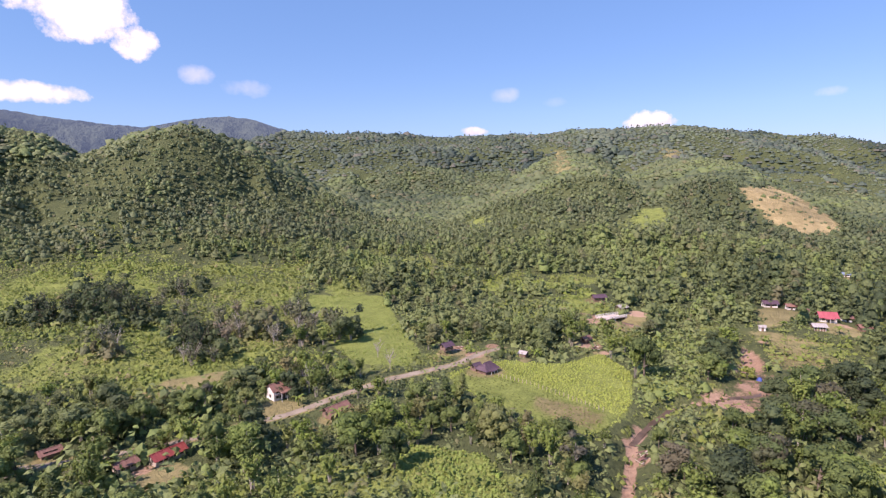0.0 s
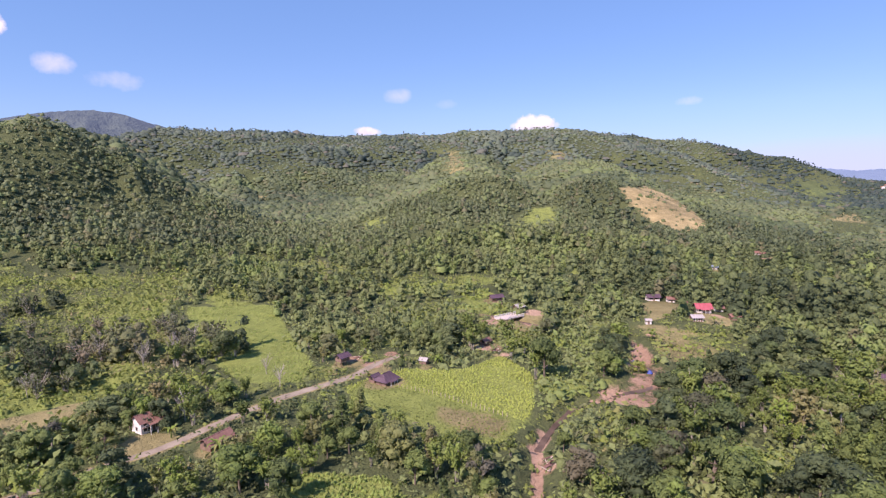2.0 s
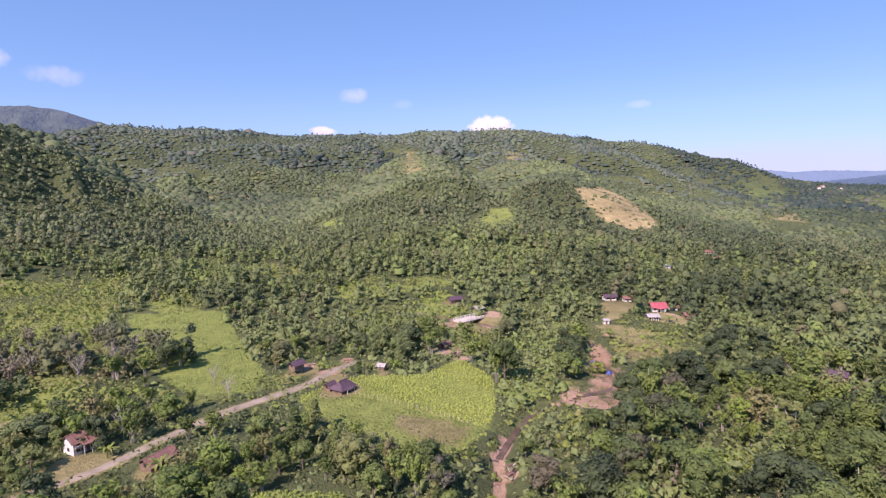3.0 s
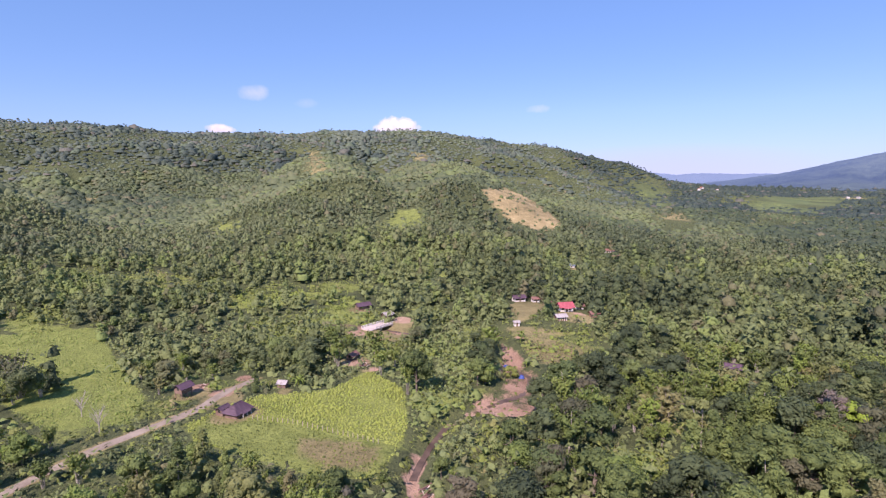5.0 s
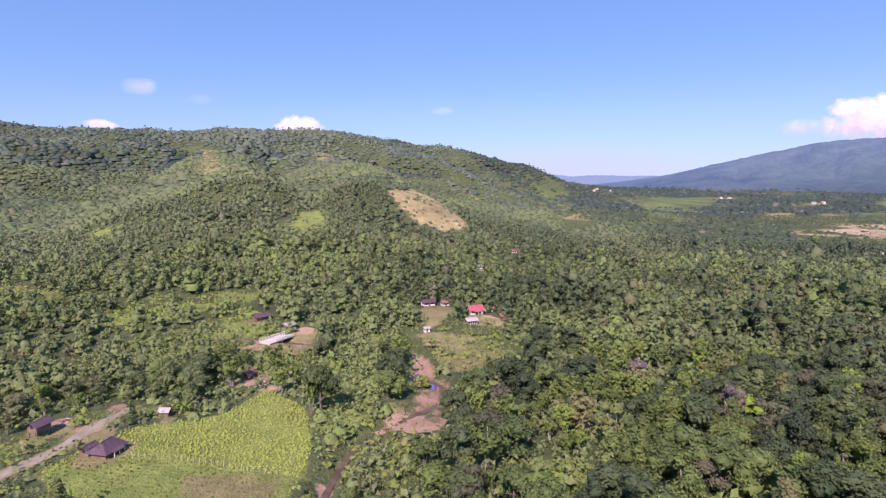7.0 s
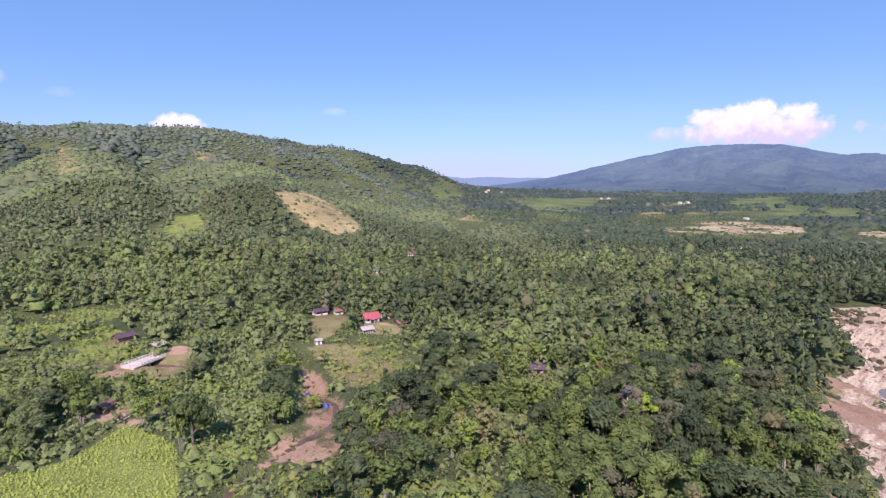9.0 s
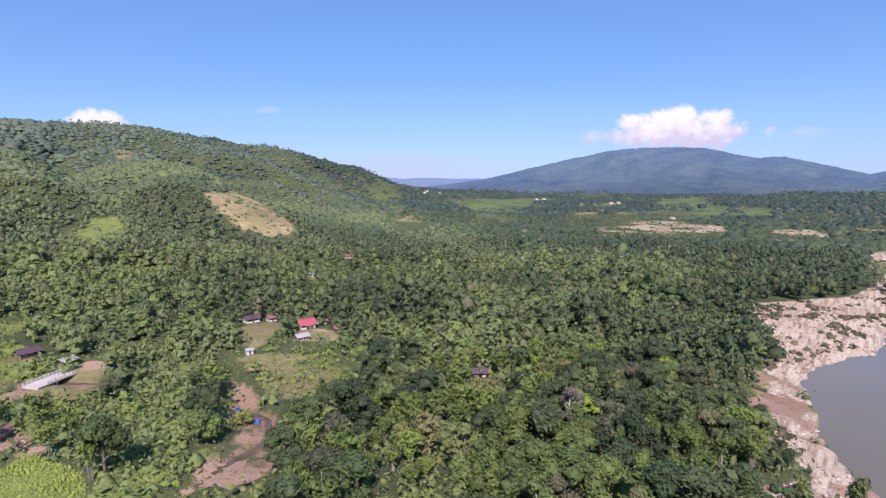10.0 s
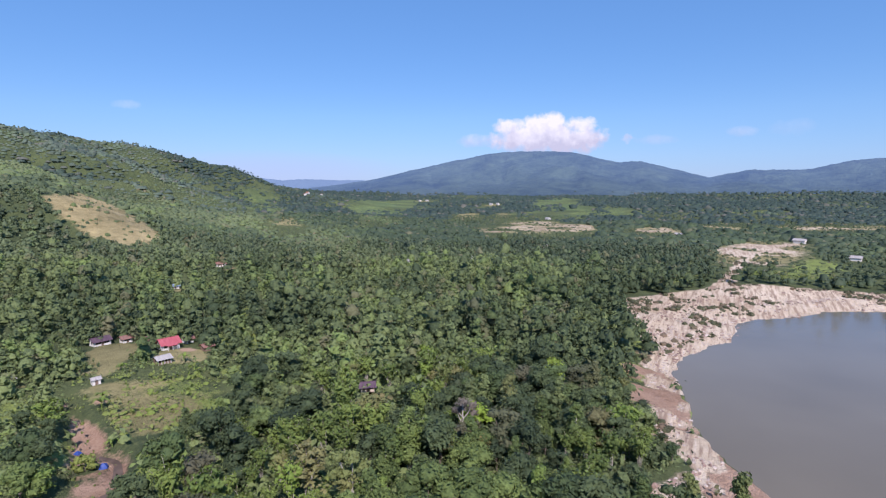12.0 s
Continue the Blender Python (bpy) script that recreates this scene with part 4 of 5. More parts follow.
def forest(name, label, r0, r1, cell, per, sprays, mat, seed, size=0.6, height=(6.5, 12.5), key="wood", shape=(ICO_CO, ICO_TRI), floor=0.25, flat=1.0, cast=0.42, category="forest", around=False, groves=0.0, core=1.0):
    """A wood of many trees in one mesh: each tree is some lumps of foliage, with leaf sprays."""
    rng = np.random.default_rng(seed)
    X, Y = sites(rng, r0, r1, cell, key, floor, around)
    if r0 > 400:
        keep = in_sight(X, Y, height[1])
        X, Y = X[keep], Y[keep]
    n = len(X)
    Z = footing(X, Y)
    H = (height[0] + (height[1] - height[0]) * rng.random(n) ** (1.5 if r0 < 400 else 0.9)) * (0.6 + 0.8 * fbm(X, Y, 40, 2))
    H = H * (1 + 0.3 * smooth(X, 150, 260) * (1 - smooth(Y, 200, 330)) * (r0 < 950) * (height[1] > 4))
    H = H * (1 - 0.25 * (1 - smooth(X, 50, 130)) * (r0 < 420) * (height[1] > 5))
    H = H * (1 + 0.45 * (rng.random(n) < 0.1) * (height[1] > 4))
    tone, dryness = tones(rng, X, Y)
    if groves:
        g = smooth(fbm(X - 77, Y + 31, groves, 3), 0.4, 0.6)
        if r0 > 400:
            g = 0.45 * g + 0.55 * (1 - gullies(X, Y))
        H = H * (0.72 + 0.5 * g)
        if r0 > 400:
            tone = 0.12 + 0.7 * tone
        tone = np.clip(tone + (0.8 if r0 > 400 else 0.5) * (0.42 - g), -0.2, 1)
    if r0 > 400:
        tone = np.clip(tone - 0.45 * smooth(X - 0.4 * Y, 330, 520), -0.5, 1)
    S = (0.4 * H + 0.6 * np.minimum(H, 8)) * (cast + 0.2 * rng.random(n))
    root = np.stack([X, Y, Z], -1)
    a = rng.random((n, per)) * 6.283
    e = np.linspace(0, 1, per)[None] if per > 1 else np.ones((n, 1))
    out = S[:, None] * 0.55 * (1 - 0.75 * e) * (0.5 + 0.5 * rng.random((n, per)))
    if per == 1:
        out = out * 0
    cen = root[:, None] + np.stack([out * np.cos(a), out * np.sin(a), H[:, None] * ((0.24 if per > 1 else 0.0) + 0.52 * e) + 0 * a], -1)
    rad = (S[:, None] * (0.52 - 0.18 * e) * (0.8 + 0.4 * rng.random((n, per))))[..., None] * np.array([1, 1, 0.95 * flat])
    if per == 1:
        cen[:, 0, 2] = Z - 0.5
        rad = np.stack([S, S, H * (0.75 if r0 > 590 else 1.0)], -1)[:, None] * (0.8 + 0.4 * rng.random((n, 1, 1)))
    low = cen - np.array([0, 0, 1]) * rad * 0.5 if per > 1 and len(shape[0]) < 12 else cen
    if core < 1:
        rad = rad / core
    co, tri = blobs(rng, low.reshape(-1, 3), (rad * (1, 1, 1.5) * core * core if per > 1 and len(shape[0]) < 12 else rad * core * core).reshape(-1, 3), 0.3 if r0 < 590 else 0.42, shape)
    m, soft = len(shape[0]) * per, len(tri)
    tv, dv = np.repeat(tone, m), np.repeat(dryness, m)
    if sprays:
        pick = rng.integers(0, per, (n, sprays))
        c = np.take_along_axis(cen, pick[..., None], 1)
        r = np.take_along_axis(rad, pick[..., None], 1)
        d = rng.normal(size=(n, sprays, 3))
        d[..., 2] = np.abs(d[..., 2]) - 0.3
        d /= np.linalg.norm(d, axis=-1, keepdims=True)
        wide = size * np.ones((n, sprays)) if per > 1 else np.clip(size * S, 0.25, 1.9)[:, None] * np.ones((n, sprays))
        lc, lt = leaves(rng, (c + d * r * (0.78 + 0.6 * rng.random((n, sprays, 1)) ** 1.5)).reshape(-1, 3), d.reshape(-1, 3), wide.reshape(-1, 1), 0.3)
        tri = np.concatenate([tri, lt + len(co)])
        co = np.concatenate([co, lc])
        tv, dv = np.concatenate([tv, np.repeat(tone, sprays * 4)]), np.concatenate([dv, np.repeat(dryness, sprays * 4)])
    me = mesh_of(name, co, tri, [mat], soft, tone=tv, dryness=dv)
    tagged(new(name, me), label, category, kind="stuff")
    return n, len(tri)


COUNTS = [build_near_trees()]
build_stands()
COUNTS.append(forest("valley_forest", "dense green broadleaf forest on the valley floor", 205, 430, 6.2, 3, 48, LEAF_FOREST, 31, 0.85, (4, 14.5), shape=(OCT_CO, OCT_TRI), groves=30, core=0.86))
COUNTS.append(forest("foot_forest", "mixed green forest at the foot of the hills", 430, 600, 6.0, 2, 16, LEAF_SLOPE_HAZED, 41, 1.0, (4, 11), shape=(FAR_CO, FAR_TRI), groves=36, core=0.9))
COUNTS.append(forest("hillside_forest", "green forest covering the lower hill slopes", 600, 950, 4.4, 1, 3, LEAF_SLOPE_HAZED, 32, 0.42, (2.6, 5.6), cast=0.92, core=0.95, shape=(FAR_CO, FAR_TRI), groves=42))
COUNTS.append(forest("ridge_forest", "distant forest along the hill ridges", 950, 2300, 8.2, 1, 0, LEAF_FAR_HAZED, 33, 1.6, height=(2.4, 6.4), shape=(FAR_CO, FAR_TRI), cast=0.95, groves=60))
COUNTS.append(forest("crest_trees", "tall single trees along the ridge line", 900, 1750, 8, 2, 6, LEAF_FAR_HAZED, 40, 1.3, height=(4, 8.5), key="crest", shape=(FAR_CO, FAR_TRI), cast=0.5, category="trees"))
COUNTS.append(forest("plain_forest", "far trees on the wide valley plain", 2300, 3100, 19, 1, 0, LEAF_FAR_HAZED, 34, height=(7, 13), shape=(FAR_CO, FAR_TRI), cast=0.7))
COUNTS.append(forest("scrub", "low yellow-green bushes on abandoned fields", 60, 480, 3.0, 1, 12, LEAF_BUSH, 35, 0.42, (0.6, 2.6), "bush", (FAR_CO, FAR_TRI), 0.3, cast=0.8, category="bushes", core=0.64))
COUNTS.append(forest("hill_scrub", "light green bushes on the open hill slopes", 480, 1150, 5.2, 1, 1, LEAF_HILL, 36, 0.6, (0.7, 2.4), "bush", (FAR_CO, FAR_TRI), 0.3, cast=0.8, category="bushes"))
COUNTS.append(forest("undergrowth", "shrubs and saplings filling the gaps between trees", 60, 250, 3.2, 1, 12, LEAF_FOREST, 37, 0.42, (0.9, 3.6), "under", (FAR_CO, FAR_TRI), 0.3, cast=0.7, category="bushes", core=0.64))
COUNTS.append(forest("riverside_forest", "green broadleaf forest along the river bank", 0, 200, 7.5, 2, 44, LEAF_FOREST, 38, 1.0, (5, 12), shape=(OCT_CO, OCT_TRI), around=True, core=0.8))
COUNTS.append(forest("bank_undergrowth", "shrubs and saplings between the riverside trees", 0, 110, 4.2, 1, 12, LEAF_FOREST, 39, 0.4, (0.8, 3.2), "under", (FAR_CO, FAR_TRI), 0.3, cast=0.8, category="bushes", core=0.75, around=True))
print("TREES", COUNTS)


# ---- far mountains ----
def mountain_material(name, a, b, haze_glow):
    """Far wooded slopes: patches, single crowns and dark cloud-shade patches by noise; blue emission stands in for
    haze.
    """
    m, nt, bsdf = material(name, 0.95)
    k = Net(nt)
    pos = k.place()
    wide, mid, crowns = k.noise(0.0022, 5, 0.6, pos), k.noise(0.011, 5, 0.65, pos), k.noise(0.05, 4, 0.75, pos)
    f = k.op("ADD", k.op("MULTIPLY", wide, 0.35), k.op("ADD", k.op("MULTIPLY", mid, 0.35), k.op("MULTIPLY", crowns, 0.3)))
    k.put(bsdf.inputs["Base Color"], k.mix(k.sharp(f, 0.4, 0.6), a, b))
    k.put(bsdf.inputs["Emission Color"], haze_glow)
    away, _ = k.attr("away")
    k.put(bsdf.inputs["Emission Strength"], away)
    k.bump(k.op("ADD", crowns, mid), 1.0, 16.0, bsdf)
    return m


def backdrop(name, label, crest, width, depth, mat, seed, given=4300, near=0.0):
    """A far mountain: a crest line with folded flanks and wooded spurs, falling to the plain on both sides."""
    az = np.linspace(crest[0][0], crest[-1][0], 420)
    h = np.interp(az, [c[0] for c in crest], [c[1] for c in crest])
    v = np.concatenate([np.linspace(-1, 0.1, 64), np.linspace(0.16, 1, 12)])
    A, V = np.meshgrid(az, v)
    Hh = 72 + (np.meshgrid(h, v)[0] - 72) * depth / given
    R = depth + V * width
    X, Y = 20 + R * np.sin(np.radians(A)), 40 + R * np.cos(np.radians(A))
    fold = fbm(X + 1000 * seed, Y, 520, 5, 0.55) - 0.5
    spur = np.abs(fbm(A * 14 + 300 * seed, R * 0.12, 55, 3) - 0.5)
    prof = np.exp(-((np.abs(V) / 0.42) ** 1.6))
    flank = prof * (1 - prof) * 4
    Z = 18 + (Hh - 18) * prof * (1 + 0.9 * fold * (1 - prof) * 1.6) + (Hh - 18) * 0.45 * (spur - 0.13) * flank + 9 * (fbm(X, Y, 60, 3) - 0.5) * prof ** 2 + 6 * (fbm(X, Y, 14, 2) - 0.5) * prof - 30 * (np.abs(V) > 0.97)
    # Emission weight rises with depth, as haze would thicken.
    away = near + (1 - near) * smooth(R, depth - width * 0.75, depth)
    nr, na = X.shape
    i, j = np.meshgrid(np.arange(nr - 1), np.arange(na - 1), indexing="ij")
    q = np.stack([i * na + j, (i + 1) * na + j, (i + 1) * na + j + 1, i * na + j + 1], -1).reshape(-1, 4)
    tagged(new(name, mesh_of(name, np.stack([X, Y, Z], -1).reshape(-1, 3), q, [mat], True, away=away.ravel())), label, "mountain", kind="structure")


# The last colour is the haze, emitted by the slopes themselves.
FAR_BLUE = mountain_material("hazed_mountain_forest", (0.012, 0.026, 0.026), (0.075, 0.105, 0.07), (0.066, 0.11, 0.228, 1))
FARTHER_BLUE = mountain_material("hazed_hill_forest", (0.05, 0.07, 0.09), (0.07, 0.09, 0.11), (0.12, 0.19, 0.33, 1))
PEAK_BLUE = mountain_material("hazed_peak_forest", (0.015, 0.03, 0.027), (0.085, 0.11, 0.075), (0.042, 0.06, 0.122, 1))
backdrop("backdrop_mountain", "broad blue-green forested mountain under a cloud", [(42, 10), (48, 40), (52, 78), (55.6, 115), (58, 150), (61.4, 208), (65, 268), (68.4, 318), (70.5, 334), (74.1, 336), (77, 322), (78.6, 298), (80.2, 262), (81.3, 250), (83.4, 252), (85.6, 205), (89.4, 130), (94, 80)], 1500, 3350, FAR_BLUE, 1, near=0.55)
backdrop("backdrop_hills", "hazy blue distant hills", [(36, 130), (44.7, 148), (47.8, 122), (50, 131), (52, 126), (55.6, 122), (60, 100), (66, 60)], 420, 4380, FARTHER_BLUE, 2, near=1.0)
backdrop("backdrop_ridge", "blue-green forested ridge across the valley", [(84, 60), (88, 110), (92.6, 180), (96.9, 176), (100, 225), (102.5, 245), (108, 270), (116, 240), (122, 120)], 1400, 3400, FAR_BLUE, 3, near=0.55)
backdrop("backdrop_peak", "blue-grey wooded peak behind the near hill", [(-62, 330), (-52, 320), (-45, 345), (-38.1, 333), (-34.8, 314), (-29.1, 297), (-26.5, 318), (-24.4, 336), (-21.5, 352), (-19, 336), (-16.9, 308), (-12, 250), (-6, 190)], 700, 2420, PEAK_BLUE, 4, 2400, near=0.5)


# ---- buildings, road, fields ----
def part(name, bm, mat, parent, label="", smooth_shade=False):
    """Links a bmesh as one mesh object under a thing or a part."""
    me = bpy.data.meshes.new(name)
    bmesh.ops.recalc_face_normals(bm, faces=bm.faces)
    bm.to_mesh(me)
    bm.free()
    me.materials.append(mat)
    for p in me.polygons:
        p.use_smooth = smooth_shade
    ob = new(name, me)
    ob.parent = parent
    return tagged(ob, label) if label else ob


def box(bm, x0, y0, z0, x1, y1, z1):
    v = [bm.verts.new(p) for p in ((x0, y0, z0), (x1, y0, z0), (x1, y1, z0), (x0, y1, z0), (x0, y0, z1), (x1, y0, z1), (x1, y1, z1), (x0, y1, z1))]
    for f in ((0, 3, 2, 1), (4, 5, 6, 7), (0, 1, 5, 4), (1, 2, 6, 5), (2, 3, 7, 6), (3, 0, 4, 7)):
        bm.faces.new([v[i] for i in f])


def boxed(*b):
    bm = bmesh.new()
    box(bm, *b)
    return bm


def slope(p, q, r, s, thick, ribs):
    """A roof plane from eave p-q up to ridge s-r, with raised seams running down it."""
    bm = bmesh.new()
    p, q, r, s = (Vector(v) for v in (p, q, r, s))
    n = (q - p).cross(s - p).normalized()
    if n.z < 0:
        n = -n
    cols = [(0.0, thick)]
    w = 0.06 / max((q - p).length, 0.1)
    for i in range(ribs):
        f = (i + 0.5) / ribs
        cols += [(f - w, thick), (f - w * 0.6, thick + 0.06), (f + w * 0.6, thick + 0.06), (f + w, thick)]
    cols.append((1.0, thick))
    rows = []
    for f, h in cols:
        a, b = p.lerp(q, f), s.lerp(r, f)
        rows.append([bm.verts.new(v) for v in (a, a + n * h, b + n * h, b)])
    for a, b in zip(rows[:-1], rows[1:]):
        for i in range(4):
            bm.faces.new((a[i], b[i], b[(i + 1) % 4], a[(i + 1) % 4]))
    bm.faces.new(rows[0])
    bm.faces.new(rows[-1][::-1])
    return bm


TIN_RED = plain_material("red_tin_roof", (0.22, 0.045, 0.045), (0.31, 0.075, 0.07), 1.2, 0.5, 0.15, 0.0, True)
TIN_PINK = plain_material("bright_red_tin_roof", (0.33, 0.07, 0.09), (0.43, 0.12, 0.135), 1.0, 0.45, 0.12, 0.0, True)
TIN_BROWN = plain_material("rusty_brown_roof", (0.17, 0.09, 0.075), (0.27, 0.15, 0.12), 1.4, 0.6, 0.2, 0.0, True)
TIN_RUST = plain_material("orange_tin_roof", (0.36, 0.14, 0.08), (0.5, 0.22, 0.13), 1.2, 0.6, 0.2, 0.0, True)
TIN_PURPLE = plain_material("dark_purple_roof", (0.07, 0.042, 0.06), (0.125, 0.082, 0.105), 1.2, 0.55, 0.2, 0.0, True)
TIN_GREY = plain_material("grey_tin_roof", (0.32, 0.29, 0.28), (0.48, 0.45, 0.43), 1.2, 0.5, 0.15, 0.1, True)
TIN_BLUE = plain_material("pale_blue_roof", (0.15, 0.21, 0.29), (0.22, 0.28, 0.36), 1.2, 0.45, 0.15, 0.0, True)
LIMEWASH = plain_material("white_wall", (0.55, 0.51, 0.48), (0.76, 0.73, 0.7), 0.8, 0.85, 0.15)
TIMBER = plain_material("weathered_timber", (0.14, 0.09, 0.07), (0.26, 0.18, 0.14), 2.0, 0.85, 0.3, 0.0, True)
PALE_TIMBER = plain_material("pale_timber", (0.4, 0.33, 0.27), (0.55, 0.47, 0.4), 2.0, 0.85, 0.3, 0.0, True)
DARK = plain_material("dark_opening", (0.02, 0.018, 0.018), (0.04, 0.035, 0.03), 2.0, 0.5, 0.05)
TARP_BLUE = plain_material("blue_tarpaulin", (0.025, 0.055, 0.22), (0.04, 0.085, 0.33), 1.0, 0.5, 0.4)
ROAD_DIRT = plain_material("pale_dirt_road", (0.2, 0.16, 0.12), (0.33, 0.28, 0.215), 0.7, 0.95, 0.4)
STONE = plain_material("pale_bank_stone", (0.36, 0.28, 0.235), (0.58, 0.49, 0.42), 0.6, 0.9, 0.5)
STONE_DARK = plain_material("brown_bank_stone", (0.2, 0.13, 0.105), (0.36, 0.26, 0.21), 0.6, 0.9, 0.5)


def house(x, y, turn, length, width, wall, rise, roof, walls, label, name="house", category="house", stilts=0.0, over=0.7, hip=0.0, open_front=False, windows=3, z=None, porch=0.0, roof_label=""):
    """A small village house: walls with door and windows, a pitched roof of seamed sheets, posts below if raised."""
    z = lie_at(x, y) if z is None else z
    ob = tagged(new(name), label, category, "village buildings")
    ob.matrix_world = pose(x, y, z, 0, 0, turn)
    L2, W2, b, t = length / 2, width / 2, stilts, 0.14
    h = b + wall
    if stilts:
        for px in (-L2 + 0.2, 0.0, L2 - 0.2):
            for py in (-W2 + 0.2, W2 - 0.2):
                part("post", boxed(px - 0.1, py - 0.1, -0.5, px + 0.1, py + 0.1, b), TIMBER, ob)
        part("floor_deck", boxed(-L2, -W2, b - 0.15, L2, W2, b), TIMBER, ob)
    base = b if stilts else -0.5
    if open_front:
        n = max(4, int(length / 2.4))
        for i in range(n + 1):
            px = -L2 + 0.15 + (length - 0.3) * i / n
            part("post", boxed(px - 0.1, -W2 + 0.05, base, px + 0.1, -W2 + 0.25, h), LIMEWASH, ob)
        part("low_wall", boxed(-L2, -W2 + 0.08, base, L2, -W2 + 0.2, b + 0.8), walls, ob)
        # Near-black panel stands in for the shade behind the open front.
        part("inner_dark_panel", boxed(-L2 + 0.2, -0.05, base, L2 - 0.2, 0.05, h), DARK, ob)
    else:
        front = part("wall", boxed(-L2, -W2, base, L2, -W2 + t, h), walls, ob)
        step = length / (windows + 1)
        for i in range(windows):
            px = -L2 + step * (i + 1)
            if i == windows // 2:
                door = part("door", boxed(px - 0.45, -W2 - 0.03, b, px + 0.45, -W2 + 0.02, b + 1.95), TIMBER, ob)
            else:
                win = part("window", boxed(px - 0.5, -W2 - 0.02, b + 0.9, px + 0.5, -W2 + 0.02, b + 1.9), DARK, ob)
                part("frame", boxed(px - 0.58, -W2 - 0.04, b + 0.82, px + 0.58, -W2 - 0.005, b + 0.9), PALE_TIMBER, win)
        if wall > 3:
            for i in range(windows):
                px = -L2 + step * (i + 1)
                win = part("window", boxed(px - 0.42, -W2 - 0.02, b + 2.45, px + 0.42, -W2 + 0.02, b + 3.2), DARK, ob)
                part("frame", boxed(px - 0.5, -W2 - 0.04, b + 2.37, px + 0.5, -W2 - 0.005, b + 2.45), PALE_TIMBER, win)
            part("balcony", boxed(-L2, -W2 - 0.9, b + 2.08, L2, -W2 - 0.05, b + 2.2), TIMBER, ob)
            part("railing", boxed(-L2, -W2 - 0.9, b + 2.7, L2, -W2 - 0.82, b + 2.78), LIMEWASH, ob)
            for i in range(2 * windows + 1):
                px = -L2 + 0.05 + (length - 0.1) * i / (2 * windows)
                part("baluster", boxed(px - 0.04, -W2 - 0.89, b + 2.2, px + 0.04, -W2 - 0.83, b + 2.7), LIMEWASH, ob)
    part("wall", boxed(-L2, W2 - t, base, L2, W2, h), walls, ob)
    for sx in (-1, 1):
        x0, x1 = sorted((sx * L2, sx * (L2 - t)))
        part("wall", boxed(x0, -W2 + t, base, x1, W2 - t, h), walls, ob)
        part("window", boxed(*(sorted((sx * (L2 + 0.02), sx * (L2 - 0.02)))[:1]), -0.5, b + 0.9, max(sx * (L2 + 0.02), sx * (L2 - 0.02)), 0.5, b + 1.9), DARK, ob)
        if not hip:
            bm = bmesh.new()
            tri = [(sx * (L2 - 0.02), -W2, h), (sx * (L2 - 0.02), W2, h), (sx * (L2 - 0.02), 0, h + rise * 0.97)]
            va = [bm.verts.new(p) for p in tri]
            vb = [bm.verts.new((p[0] - sx * t, p[1], p[2])) for p in tri]
            bm.faces.new(va)
            bm.faces.new(vb[::-1])
            for i in range(3):
                bm.faces.new((va[i], va[(i + 1) % 3], vb[(i + 1) % 3], vb[i]))
            part("gable", bm, walls, ob)
    ex, ey, dz = L2 + over, W2 + over, rise * over / (width / 2)
    rx = L2 + over - hip
    ribs = max(4, int(length / 0.8))
    for sy in (-1, 1):
        part("roof", slope((-ex, sy * ey, h - dz), (ex, sy * ey, h - dz), (rx, 0, h + rise), (-rx, 0, h + rise), 0.06, ribs), roof, ob, roof_label)
    if hip:
        for sx in (-1, 1):
            part("roof", slope((sx * ex, -ey, h - dz), (sx * ex, ey, h - dz), (sx * rx, 0.02, h + rise), (sx * rx, -0.02, h + rise), 0.06, 5), roof, ob, roof_label)
    part("ridge_cap", boxed(-rx, -0.15, h + rise + 0.02, rx, 0.15, h + rise + 0.12), roof, ob)
    if porch:
        part("porch_roof", slope((-L2 * 0.6, -W2 - porch, h - 0.75), (L2 * 0.6, -W2 - porch, h - 0.75), (L2 * 0.6, -W2, h - 0.15), (-L2 * 0.6, -W2, h - 0.15), 0.06, 6), roof, ob)
        for px in (-L2 * 0.55, 0, L2 * 0.55):
            part("porch_post", boxed(px - 0.08, -W2 - porch + 0.1, -0.5, px + 0.08, -W2 - porch + 0.26, h - 0.75), LIMEWASH, ob)
    return ob


# along the road
house(-71, 133.5, 56, 7.8, 3.4, 2.0, 1.0, TIN_RED, PALE_TIMBER, "long wooden house with a dark red tin roof by the road", windows=5, over=0.6)
house(-79, 128.5, 56, 4.8, 3.0, 1.9, 0.8, TIN_BROWN, PALE_TIMBER, "small wooden shed with a rusty brown roof", "shed", "shed", windows=3, over=0.5)
house(-54, 174, 47, 7.2, 4.7, 3.7, 1.5, TIN_BROWN, LIMEWASH, "white two-storey house with a rusty red roof and porch", windows=5, porch=2.2, over=0.6)
house(-32.5, 158, 50, 7.2, 4.0, 2.0, 1.1, TIN_BROWN, TIMBER, "low brown-roofed wooden shed in the trees", "shed", "shed")
house(15.5, 192.0, 44, 6.0, 4.4, 2.0, 1.7, TIN_PURPLE, TIMBER, "house with a dark purple hipped roof beside the field", hip=2.2, over=0.8, porch=1.4)
house(11.6, 194.6, 44, 3.2, 2.6, 1.7, 0.8, TIN_PURPLE, TIMBER, "low dark lean-to shed against the hipped house", "shed", "shed", over=0.5)
house(1.0, 214.5, 41, 4.2, 3.2, 1.8, 0.9, TIN_PURPLE, TIMBER, "dark wooden stilt hut at the roadside", "hut", "hut", stilts=1.8)
house(31, 208.5, -35, 2.8, 2.4, 1.7, 0.7, TIN_GREY, TIMBER, "tiny hut with a bright white tin roof", "hut", "hut", windows=1, over=0.4)
house(-103, 136, 50, 4.2, 2.6, 1.5, 0.7, TIN_BROWN, TIMBER, "half-hidden hut with a weathered brown roof", "hut", "hut")
